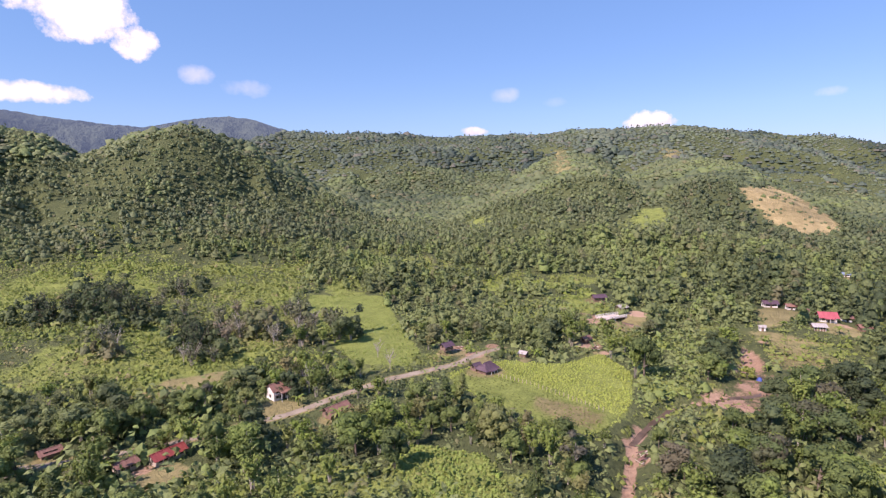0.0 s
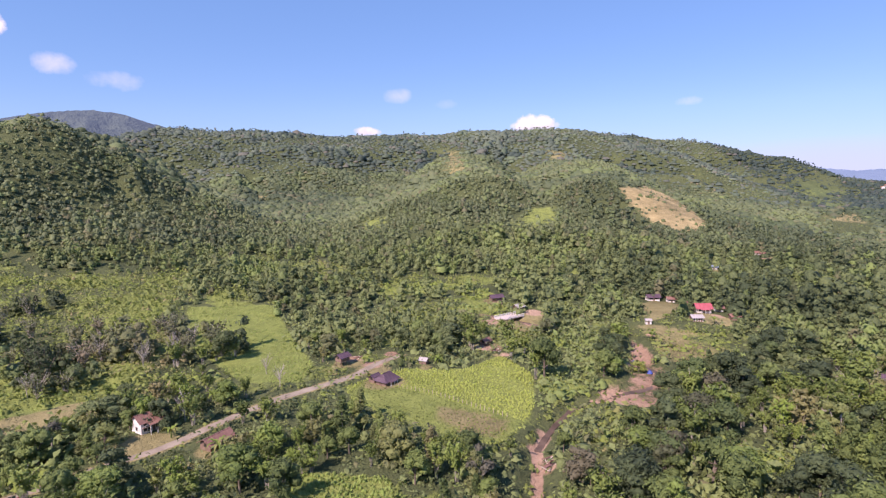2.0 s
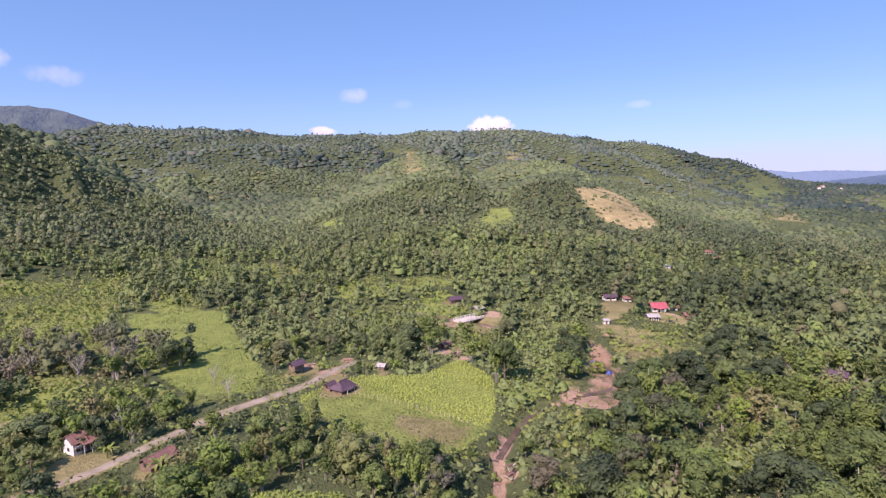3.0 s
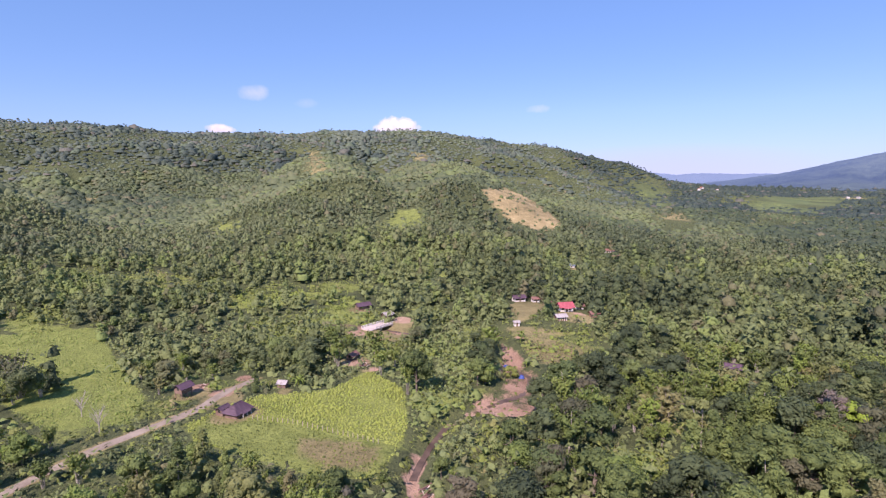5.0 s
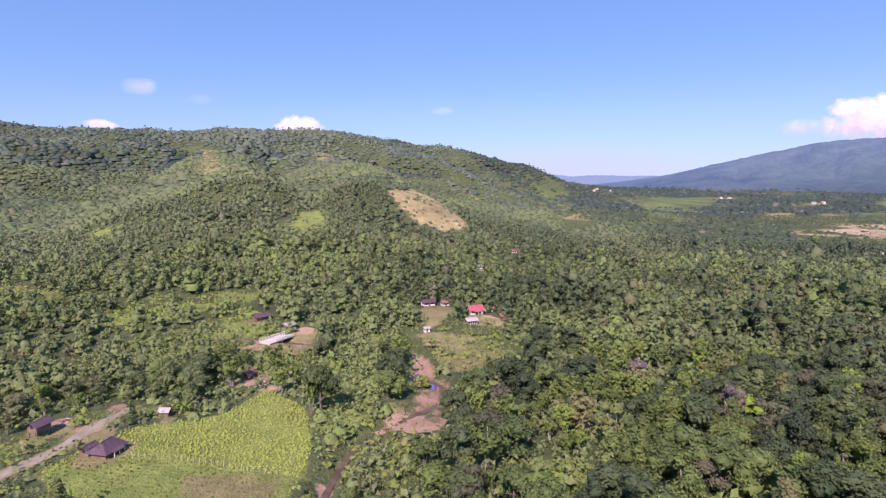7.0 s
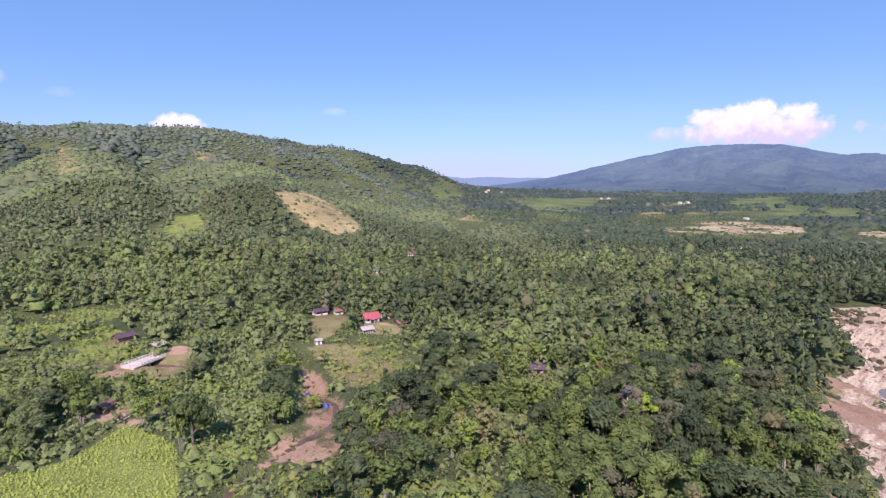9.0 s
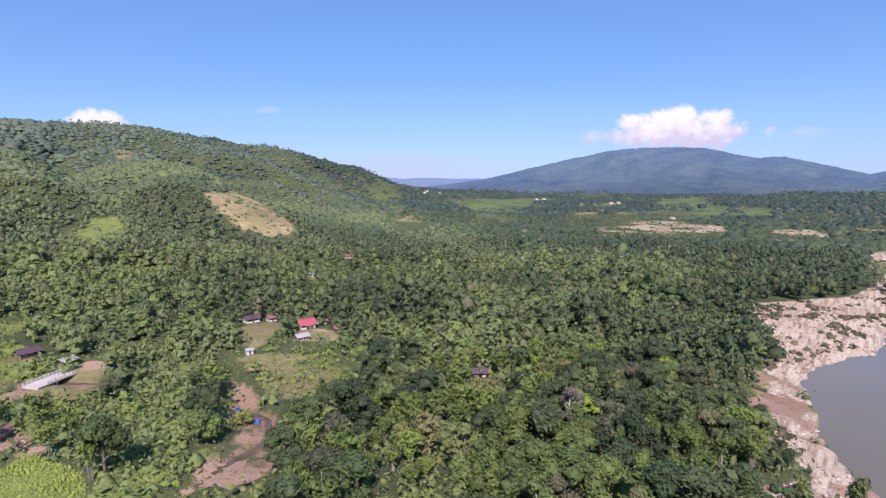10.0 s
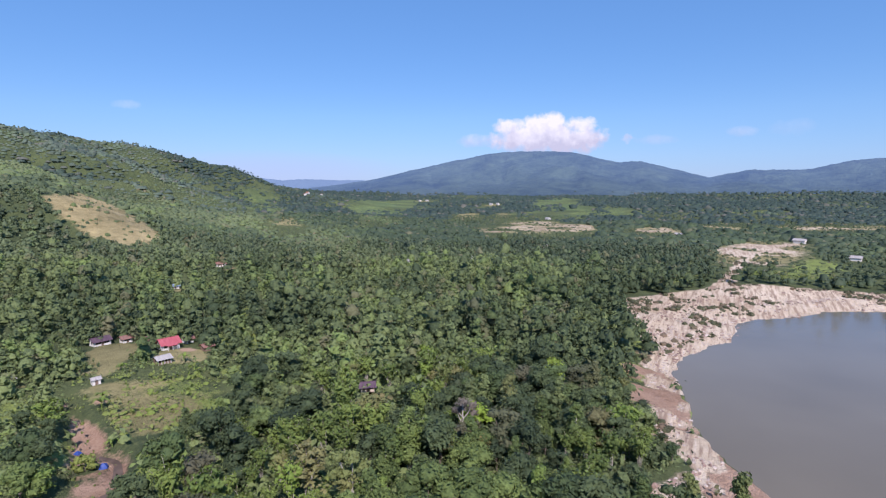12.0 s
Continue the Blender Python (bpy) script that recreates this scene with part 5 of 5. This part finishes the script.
# the bridge and the huts beside it
CONCRETE = plain_material("pale_concrete", (0.42, 0.35, 0.31), (0.58, 0.5, 0.45), 0.8, 0.85, 0.2)


def road_bridge(x, y, turn, length, width):
    """A low concrete bridge: slab on two abutments and a pier, with white post-and-rail parapets."""
    c, sn, half = math.cos(radians(turn)), math.sin(radians(turn)), length / 2
    z = max(lie_at(x - c * half, y - sn * half), lie_at(x + c * half, y + sn * half)) + 0.35
    ob = tagged(new("bridge"), "pale concrete road bridge with white railings over a creek", "bridge")
    ob.matrix_world = pose(x, y, z, 0, 0, turn)
    part("deck", boxed(-half, -width / 2, -0.4, half, width / 2, 0.0), CONCRETE, ob)
    for px in (-half + 0.5, half - 0.5):
        part("abutment", boxed(px - 0.5, -width / 2 + 0.1, -3.0, px + 0.5, width / 2 - 0.1, -0.4), CONCRETE, ob)
    part("pier", boxed(-0.35, -width / 2 + 0.4, -3.2, 0.35, width / 2 - 0.4, -0.4), CONCRETE, ob)
    for side in (-1, 1):
        y0 = side * (width / 2 - 0.14)
        start = -half * (0.55 if side < 0 else 1.0)
        part("kerb", boxed(start, y0 - 0.14, 0.0, half, y0 + 0.14, 0.18), LIMEWASH, ob)
        for low, high in ((0.42, 0.54), (0.84, 1.0)):
            part("rail", boxed(start, y0 - 0.08, low, half, y0 + 0.08, high), LIMEWASH, ob)
        n = int((half - start) / 1.6)
        for i in range(n + 1):
            px = start + 0.12 + (half - start - 0.24) * i / n
            part("post", boxed(px - 0.11, y0 - 0.1, 0.18, px + 0.11, y0 + 0.1, 1.08), LIMEWASH, ob)


road_bridge(81.6, 261.8, 27, 14.5, 6.2)
house(90, 273, 30, 5.0, 3.6, 2.0, 1.0, TIN_GREY, TIMBER, "small grey-roofed shed beside the bridge", "shed", "shed")
house(83.5, 291, 10, 6.6, 4.0, 1.9, 1.1, TIN_PURPLE, TIMBER, "brown hut with a dark roof on a clearing", "hut", "hut")
house(60, 227, 40, 3.8, 2.7, 1.8, 0.8, TIN_BROWN, TIMBER, "brown hut beside a red dirt yard", "hut", "hut")
house(124, 254.5, 20, 2.6, 2.2, 1.8, 0.6, TIN_GREY, LIMEWASH, "tiny white shed among trees", "shed", "shed", windows=1, over=0.3)
# the hamlet with the red roof
house(173, 243, -14, 6.5, 4.9, 2.6, 1.7, TIN_PINK, LIMEWASH, "white house with a vivid red tin roof", windows=5, over=0.8, porch=1.8)
house(160.5, 230, -12, 4.7, 3.8, 1.9, 0.9, TIN_GREY, TIMBER, "shed with a silver-grey tin roof", "shed", "shed", open_front=True, over=0.6)
house(183.5, 245, -14, 3.5, 2.7, 1.9, 0.8, TIN_BROWN, LIMEWASH, "small white outbuilding with a brown roof", "outbuilding", "shed")
house(181, 231, -10, 3.8, 2.9, 1.8, 0.8, TIN_BROWN, TIMBER, "brown-roofed hut half hidden by bushes", "hut", "hut")
house(162.5, 269, -8, 6.1, 4.0, 2.2, 1.1, TIN_PURPLE, LIMEWASH, "white house with a dark grey roof at the meadow", windows=5)
house(170.5, 265, -10, 3.8, 3.0, 1.9, 0.8, TIN_BROWN, LIMEWASH, "small white house with a brown roof", windows=3)
house(172, 256, 15, 3.6, 3.0, 1.8, 0.8, TIN_BROWN, TIMBER, "small brown shelter at the edge of the meadow", "shelter", "hut", open_front=True)
house(137, 231, -15, 2.4, 2.0, 1.8, 0.5, TIN_GREY, LIMEWASH, "small shed with a white roof", "shed", "shed", windows=1, over=0.4)
house(176, 152, -50, 4.3, 3.2, 1.9, 1.0, TIN_PURPLE, PALE_TIMBER, "forest hut with a dark roof and pale walls", "hut", "hut", stilts=1.3)
# farther off
house(303, 358, -30, 6.1, 4.6, 2.3, 1.1, TIN_BROWN, LIMEWASH, "pale house on a bare plot below the hill")
house(243, 328, -25, 4.0, 2.8, 1.7, 0.8, TIN_BLUE, LIMEWASH, "house with a pale blue tin roof among trees")
house(584, 206, 65, 3.6, 3.0, 3.0, 1.0, TIN_GREY, LIMEWASH, "tall white building standing above the far trees", "building", "building", windows=4)
house(581, 172, 65, 4.2, 3.0, 1.8, 0.9, TIN_BLUE, LIMEWASH, "far building with a pale blue roof", "building", "building")
house(425, 277, 60, 3.9, 2.6, 2.0, 0.9, TIN_GREY, LIMEWASH, "far small house with a pale roof")
house(478, 244, 60, 3.9, 2.6, 2.0, 0.9, TIN_GREY, LIMEWASH, "far small house with a white tin roof")
house(600, -58, 70, 8, 5, 3, 1.6, TIN_GREY, LIMEWASH, "pale riverside house with a grey tin roof", windows=3)
house(745, -35, 60, 12, 6, 3.5, 1.8, TIN_GREY, LIMEWASH, "long pale building beyond the river meadow", "building", "building", windows=5)
for hx, hy in ((700, 420), (1120, 968), (1142, 978), (1160, 950), (1010, 320), (1426, 590), (1445, 578), (690, 60), (735, 40), (770, 90), (1560, 880), (1585, 868)):
    house(hx, hy, 50 + hx % 40, 8, 6, 3, 1.8, TIN_RUST if 1100 < hx < 1200 else TIN_GREY, LIMEWASH, "distant village house on the valley plain", windows=2)


def strip(name, label, line, lift, mat, category, cross=5, step=2.0):
    """A ribbon laid over the ground along a line of (x, y, half width)."""
    pts = []
    for (ax, ay, aw), (bx, by, bw) in zip(line[:-1], line[1:]):
        n = max(1, int(math.hypot(bx - ax, by - ay) / step))
        pts += [(ax + (bx - ax) * i / n, ay + (by - ay) * i / n, aw + (bw - aw) * i / n) for i in range(n)]
    pts.append(line[-1])
    p = np.array(pts, float)
    for _ in range(6):
        p[1:-1] = (p[:-2] + 2 * p[1:-1] + p[2:]) / 4
    d = np.gradient(p[:, :2], axis=0)
    d /= np.linalg.norm(d, axis=1, keepdims=True)
    side = np.stack([-d[:, 1], d[:, 0]], -1)
    w = p[:, 2:] * (0.62 + 0.7 * np.stack([fbm(p[:, 0] * 3 + 50 * k, p[:, 1] * 3, 9, 3) for k in range(cross)], -1))
    u = np.linspace(-1, 1, cross)
    xy = p[:, None, :2] + side[:, None] * (w * u)[..., None]
    z = lie(xy[..., 0], xy[..., 1]).max(1, keepdims=True) if lift < 0.3 else lie(p[:, 0], p[:, 1])[:, None]
    z = z + lift - 0.3 * u[None] ** 6 * (lift < 0.3) + 0 * xy[..., 0]
    n = len(p)
    i, j = np.meshgrid(np.arange(n - 1), np.arange(cross - 1), indexing="ij")
    q = np.stack([i * cross + j, (i + 1) * cross + j, (i + 1) * cross + j + 1, i * cross + j + 1], -1).reshape(-1, 4)
    me = mesh_of(name, np.concatenate([xy, z[..., None]], -1).reshape(-1, 3), q, [mat], True)
    return tagged(new(name, me), label, category, kind="structure")


strip("road", "pale unpaved road winding past the houses", ROAD, 0.16, ROAD_DIRT, "road", 7)


def stream_material():
    m, nt, bsdf = material("stream_water", 0.4)
    k = Net(nt)
    pos = k.place()
    k.put(bsdf.inputs["Base Color"], k.mix(k.sharp(k.noise(0.3, 3, 0.5, pos), 0.35, 0.65), (0.08, 0.052, 0.036), (0.15, 0.1, 0.07)))
    k.bump(k.noise(1.5, 4, 0.6, pos), 0.2, 0.1, bsdf)
    return m


WATER_BROWN = stream_material()
strip("stream", "dark creek passing under the concrete bridge", CREEK, 0.4, WATER_BROWN, "stream", 3)
for reach_of in (STREAM[2:5], STREAM[5:11]):
    strip("stream", "narrow brown stream in an eroded gully", [(a, b, c * (0.1 + 0.7 * fbm(a * 1.0, b * 1.0, 7, 2))) for a, b, c in reach_of], 0.32, WATER_BROWN, "stream", 3)


def build_fence():
    fence = tagged(new("fence"), "line of thin pale posts across the crop field", "fence")
    me = None
    line = [(19, 186), (29, 178), (40, 165), (48, 155)]
    for (ax, ay), (bx, by) in zip(line[:-1], line[1:]):
        n = int(math.hypot(bx - ax, by - ay) / 1.6)
        for i in range(n):
            x, y = ax + (bx - ax) * i / n, ay + (by - ay) * i / n
            if me is None:
                post = part("post", boxed(-0.06, -0.06, -0.3, 0.06, 0.06, 1.5), PALE_TIMBER, fence)
                me = post.data
            else:
                post = new("post", me)
                post.parent = fence
            post.location = (x, y, lie_at(x, y))


build_fence()


def crops(name, label, outline, row, gap, height, mat, turn, seed, chance=1.0, skip=None, loose=1.0):
    """Plants in rows within a field, as one mass."""
    rng = np.random.default_rng(seed)
    xs, ys = [p[0] for p in outline], [p[1] for p in outline]
    cx, cy, r = sum(xs) / len(xs), sum(ys) / len(ys), 75
    a, b = np.meshgrid(np.arange(-r, r, row), np.arange(-r, r, gap))
    a, b = a.ravel() + rng.normal(size=a.size) * 0.08 * row * loose, b.ravel() + rng.normal(size=a.size) * 0.2 * gap * loose
    c, s = math.cos(radians(turn)), math.sin(radians(turn))
    X, Y = cx + a * c - b * s, cy + a * s + b * c
    keep = inside(X, Y, outline) & (rng.random(X.size) < chance)
    if skip:
        keep &= ~inside(X, Y, skip)
    for px, py, rad in YARDS:
        keep &= np.hypot(X - px, Y - py) > rad * 0.7
    d, w = to_line(X, Y, ROAD)
    keep &= d > w + 0.6
    X, Y = X[keep], Y[keep]
    n = len(X)
    H = height * (0.6 + 0.8 * rng.random(n)) * (0.7 + 0.6 * fbm(X, Y, 12, 2))
    Z = lie(X, Y)
    S = H * (0.5 + 0.3 * rng.random(n))
    m = 4
    d = rng.normal(size=(n, m, 3))
    d[..., 2] = np.abs(d[..., 2]) + 0.4
    d /= np.linalg.norm(d, axis=-1, keepdims=True)
    root = np.stack([X, Y, Z], -1)[:, None]
    co, tri = leaves(rng, (root + d * np.stack([S, S, H], -1)[:, None] * 0.8).reshape(-1, 3), d.reshape(-1, 3), height * 0.42, 0.4)
    bc, bt = blobs(rng, np.stack([X, Y, Z - 0.1], -1), np.stack([S * 0.8, S * 0.8, H], -1), 0.3, (OCT_CO, OCT_TRI))
    tone = np.clip(rng.random(n) * 0.6 + 1.2 * (fbm(X, Y, 25, 2) - 0.3), 0, 1)
    dr = rng.random(n) * 0.88
    me = mesh_of(name, np.concatenate([bc, co]), np.concatenate([bt, tri + len(bc)]), [mat], tone=np.concatenate([np.repeat(tone, len(OCT_CO)), np.repeat(tone, m * 4)]), dryness=np.concatenate([np.repeat(dr, len(OCT_CO)), np.repeat(dr, m * 4)]))
    tagged(new(name, me), label, "crop", kind="stuff")


LEAF_CROP = leaf_material("crop_leaves", (0.24, 0.3, 0.065), (0.39, 0.46, 0.11), (0.36, 0.32, 0.12), False)
LEAF_FIELD = leaf_material("field_growth_leaves", (0.16, 0.235, 0.055), (0.29, 0.375, 0.1), (0.34, 0.31, 0.12), False)
crops("crop", "yellow-green crop plants in rough rows", CROP, 0.95, 0.75, 0.5, LEAF_CROP, 42, 51, 0.92, CROP_SOUTH, 2.2)
crops("young_crop", "sparse young plants in rows on pale green and brown soil", CROP_SOUTH, 1.7, 1.3, 0.42, LEAF_BUSH, 42, 52, 0.85, None, 1.6)
crops("field_growth", "lush light green growth on the upper field", UPPER_FIELD, 1.2, 1.2, 0.4, LEAF_FIELD, 20, 53, 0.8, None, 5.0)
crops("glade_growth", "lush bright green growth in a forest glade", GLADE, 1.0, 1.0, 0.7, LEAF_FIELD, 20, 54, 0.9, None, 4.0)

crops("gully_growth", "scattered low green tufts in the eroded gully", GULLY, 3.6, 3.6, 0.8, LEAF_BUSH, 30, 55, 0.5, None, 4.0)


def tarp(x, y, turn, size, label):
    """A slumped sheet over a low frame."""
    bm = bmesh.new()
    bmesh.ops.create_grid(bm, x_segments=8, y_segments=8, size=size / 2)
    for v in bm.verts:
        r = max(abs(v.co.x), abs(v.co.y)) / (size / 2)
        v.co.z = 1.1 * (1 - r ** 2.5) + 0.12 * math.sin(5 * v.co.x + 2) * math.cos(4 * v.co.y)
    me = bpy.data.meshes.new("tarpaulin")
    bm.to_mesh(me)
    bm.free()
    me.materials.append(TARP_BLUE)
    ob = tagged(new("tarpaulin", me), label, "tarpaulin")
    ob.matrix_world = pose(x, y, lie_at(x, y) + 0.1, 0, 0, turn)
    sol = ob.modifiers.new("thickness", "SOLIDIFY")
    sol.thickness = 0.03


tarp(112.5, 200, 20, 1.7, "blue tarpaulin slumped on the gully edge")
tarp(110.5, 186, 50, 1.9, "blue tarpaulin sheet beside a bush in the gully")


# ---- river bank ----
def bank_rocks(name, label, mat, seed, count, near, far, size, squash=0.4):
    rng = np.random.default_rng(seed)
    line = SHORE[4:-3]
    X, Y = rng.uniform(140, 470, count * 8), rng.uniform(-60, 110, count * 8)
    d, _ = to_line(X, Y, [(*p, 0) for p in line])
    k = masks(X, Y)["sand"] > 0.5
    keep = k & (d > near) & (d < far) & (fbm(X, Y, 16, 3) > 0.42)
    X, Y = X[keep][:count], Y[keep][:count]
    Z = lie(X, Y)
    s = size * (0.35 + 1.2 * rng.random(len(X)) ** 2.2)
    rad = np.stack([s * (0.9 + 0.9 * rng.random(len(X))), s, s * squash * (0.6 + 0.8 * rng.random(len(X)))], -1)
    co, tri = blobs(rng, np.stack([X, Y, Z - 0.1], -1), rad * (1, 1, 1.6), 0.3, (OCT_CO, OCT_TRI))
    tagged(new(name, mesh_of(name, co, tri, [mat])), label, "rocks", kind="stuff")


bank_rocks("bank_stones", "pale rock slabs strewn along the waterline", STONE, 61, 3200, 0.5, 24, 0.5, 0.28)
bank_rocks("dark_bank_stones", "brown boulders on the sandy bank", STONE_DARK, 62, 1500, 0.8, 40, 0.55, 0.5)


def bank_bushes():
    rng = np.random.default_rng(63)
    X, Y = rng.uniform(180, 600, 30000), rng.uniform(-70, 110, 30000)
    d, _ = to_line(X, Y, [(*p, 0) for p in SHORE])
    drift = smooth(np.hypot((X - 345) / 55, (Y - 72) / 24), 1.15, 0.6)
    keep = (masks(X, Y)["sand"] > 0.5) & (d > 6) & (fbm(X, Y, 13, 4) > 0.58 - 0.12 * drift) & (rng.random(X.shape) < 0.4)
    X, Y = X[keep][:1100], Y[keep][:1100]
    Z, n = lie(X, Y), len(X)
    H = 0.35 + 1.3 * rng.random(n) ** 2
    rad = np.stack([H * 1.1, H * 1.1, H], -1)
    co, tri = blobs(rng, np.stack([X, Y, Z - 0.1], -1), rad, 0.35, (OCT_CO, OCT_TRI))
    m = 6
    dd = rng.normal(size=(n, m, 3))
    dd[..., 2] = np.abs(dd[..., 2])
    dd /= np.linalg.norm(dd, axis=-1, keepdims=True)
    lc, lt = leaves(rng, (np.stack([X, Y, Z], -1)[:, None] + dd * rad[:, None]).reshape(-1, 3), dd.reshape(-1, 3), 0.5)
    t, dr = rng.random(n) * 0.6, 0.6 + 0.4 * rng.random(n)
    tagged(new("bank_scrub", mesh_of("bank_scrub", np.concatenate([co, lc]), np.concatenate([tri, lt + len(co)]), [LEAF_BANK], tone=np.concatenate([np.repeat(t, len(OCT_CO)), np.repeat(t, 4 * m)]), dryness=np.concatenate([np.repeat(dr, len(OCT_CO)), np.repeat(dr, 4 * m)]))), "dull green and brown bushes on the sand bank", "bushes", kind="stuff")


LEAF_BANK = leaf_material("bank_bush_leaves", (0.06, 0.066, 0.036), (0.15, 0.152, 0.075), (0.27, 0.19, 0.13), False)
bank_bushes()


# ---- single plants that stand out ----
LEAF_LIME = leaf_material("lime_creeper_leaves", (0.14, 0.215, 0.035), (0.26, 0.35, 0.062), (0.28, 0.3, 0.07), True)
LEAF_RUST = leaf_material("rusty_leaves", (0.19, 0.15, 0.06), (0.32, 0.255, 0.1), (0.36, 0.24, 0.1), True)
LEAF_BANANA = leaf_material("banana_leaf", (0.1, 0.16, 0.03), (0.22, 0.3, 0.06), (0.3, 0.28, 0.1), True)


def single_tree(x, y, height, spread, kind, leaf, bark, sprays, seed, label, size=0.46, name="tree"):
    low, top, bark, leaf, soft = broadleaf(np.random.default_rng(seed), height, spread, kind, sprays, leaf, bark, size)
    ob = tagged(new(name), label, "tree")
    ob.matrix_world = pose(x, y, lie_at(x, y) - 0.2, 0, 0, seed * 47)
    for nm, me in (("trunk", mesh_of("trunk", *low, [bark], True)), ("crown", mesh_of("crown", *top, [leaf], soft))):
        new(nm, me).parent = ob


single_tree(167, 110, 8, 5.2, "round", LEAF_LIME, BARK, 600, 71, "tree overgrown with bright lime-green creepers")
single_tree(208, 147, 9, 4.2, "round", LEAF_LIME, BARK, 500, 72, "tree overgrown with bright lime-green creepers")
single_tree(212, 100, 9, 4.6, "round", LEAF_LIME, BARK, 500, 73, "yellow-green leafy tree near the river")
single_tree(146, 110, 9, 3.8, "open", LEAF_RUST, PALE_BARK, 420, 74, "small tree with rusty orange-brown leaves")
single_tree(151, 103, 8, 3.4, "open", LEAF_RUST, PALE_BARK, 380, 75, "small tree with rusty orange-brown leaves")
single_tree(140, 116, 16, 5.5, "tall", LEAF_TREE, PALE_BARK, 640, 76, "tall forest tree with a pale straight trunk")
single_tree(120, 118, 15, 5.8, "open", LEAF_TREE, PALE_BARK, 620, 77, "tall open-crowned tree with a whitish trunk")
single_tree(98, 196, 11, 5.4, "round", LEAF_DARK, BARK, 620, 78, "big dark green tree standing beside the gully")
single_tree(107.5, 188.5, 4.2, 3.0, "round", LEAF_BANANA, BARK, 160, 79, "low round bush inside the bare gully")


def bare_tree(x, y, height, seed, label):
    """A leafless tree: trunk, forked limbs and thin twigs."""
    rng = np.random.default_rng(seed)
    limbs = [tube([(0, 0, -0.4), (0.2, 0.1, height * 0.4), (0.1, -0.1, height * 0.75)], [0.16, 0.11, 0.05], 6)]
    for i in range(16):
        a, z0 = rng.random() * 6.283, height * (0.3 + 0.4 * rng.random())
        d = np.array([math.cos(a), math.sin(a), 1.1 + rng.random()])
        ln = height * (0.22 + 0.22 * rng.random())
        mid = np.array([0, 0, z0]) + d * ln * 0.5
        end = mid + (d + rng.normal(size=3) * 0.3) * ln * 0.4
        limbs.append(tube([(0, 0, z0), mid, end], [0.07, 0.045, 0.02], 4))
        for j in range(3):
            limbs.append(tube([mid, mid + (d + rng.normal(size=3) * 0.6) * ln * 0.35], [0.03, 0.01], 3))
    me = mesh_of("bare_tree", *merge(limbs), [PALE_BARK], True)
    ob = tagged(new("bare_tree", me), label, "tree")
    ob.matrix_world = pose(x, y, lie_at(x, y), 0, 0, seed * 31)


for i, (bx, by, bh) in enumerate(((-20, 196, 7), (-45, 176, 8), (-64, 236, 9), (-72, 226, 8), (-80, 246, 9), (-132, 216, 8), (-60, 252, 8), (-26, 210, 6), (-90, 236, 9), (-100, 205, 7))):
    bare_tree(bx, by, bh, 90 + i, "leafless pale grey tree with thin branching twigs")


def banana_plant():
    """A short stem with long arching leaves, each folded along its rib."""
    rng = np.random.default_rng(81)
    ob = tagged(new("banana_plant"), "banana plant with long arching green leaves", "banana plant", "banana plants")
    co, tri = tube([(0, 0, -0.3), (0.05, 0, 1.0), (0, 0, 2.0)], [0.17, 0.14, 0.08], 6)
    new("stem", mesh_of("stem", co, tri, [LEAF_BANANA], True)).parent = ob
    for i in range(8):
        a = 6.283 * i / 8 + rng.normal() * 0.2
        ln, lift = 2.2 + 0.7 * rng.random(), 0.5 + 0.9 * rng.random()
        d, side = np.array([math.cos(a), math.sin(a), 0]), np.array([-math.sin(a), math.cos(a), 0])
        pts, f4 = [], []
        for k, f in enumerate((0, 0.25, 0.5, 0.75, 1.0)):
            c = d * ln * f + np.array([0, 0, 1.9 + lift * math.sin(2.2 * f) * 1.3 - 1.2 * f ** 3])
            w = 0.34 * math.sin(math.pi * (0.12 + 0.86 * f))
            pts += [c - side * w + (0, 0, 0.1), c, c + side * w + (0, 0, 0.1)]
        for k in range(4):
            for m in range(2):
                q = k * 3 + m
                f4 += [(q, q + 1, q + 4), (q, q + 4, q + 3)]
        new("leaf", mesh_of("leaf", pts, f4, [LEAF_BANANA], True)).parent = ob
    return ob


BANANA = banana_plant()
BANANA.matrix_world = pose(-24, 147, lie_at(-24, 147))
_r = np.random.default_rng(82)
for bx, by in ((-27, 150), (-22, 151), (-19, 148), (-29, 146), (-17, 153), (-25, 143), (-31, 153), (-37, 189), (-35, 192), (-40, 190), (-84, 127), (-80, 133), (-90, 130), (128, 214), (131, 218), (118, 194), (34, 212), (36, 207), (148, 234), (166, 225), (-46, 166), (9, 214), (72, 246), (-12, 142), (-21, 138)):
    s = 0.8 + 0.5 * _r.random()
    copy_thing(BANANA, pose(bx, by, lie_at(bx, by) - 0.1, 0, 0, 360 * _r.random()) @ Matrix.Diagonal((s, s, s, 1)))


def debris(x, y, seed):
    """A heap of reddish planks and sheets."""
    rng = random.Random(seed)
    heap = tagged(new("debris_heap"), "heap of reddish and pale boards and sheets on bare earth", "debris")
    heap.matrix_world = pose(x, y, lie_at(x, y), 0, 0, rng.random() * 90)
    for i in range(14):
        w, l = 0.15 + 0.4 * rng.random(), 1.2 + 1.6 * rng.random()
        b = part("board", boxed(-l / 2, -w / 2, 0, l / 2, w / 2, 0.05), TIN_BROWN if i % 3 else PALE_TIMBER, heap)
        b.matrix_local = pose(rng.uniform(-2.2, 2.2), rng.uniform(-1.4, 1.4), 0.1 + 0.05 * i, rng.uniform(-8, 8), rng.uniform(-8, 8), rng.uniform(0, 180))


debris(6, 220, 5)
debris(62, 218, 6)
debris(49.8, 130.4, 7)
debris(51.3, 132.4, 8)
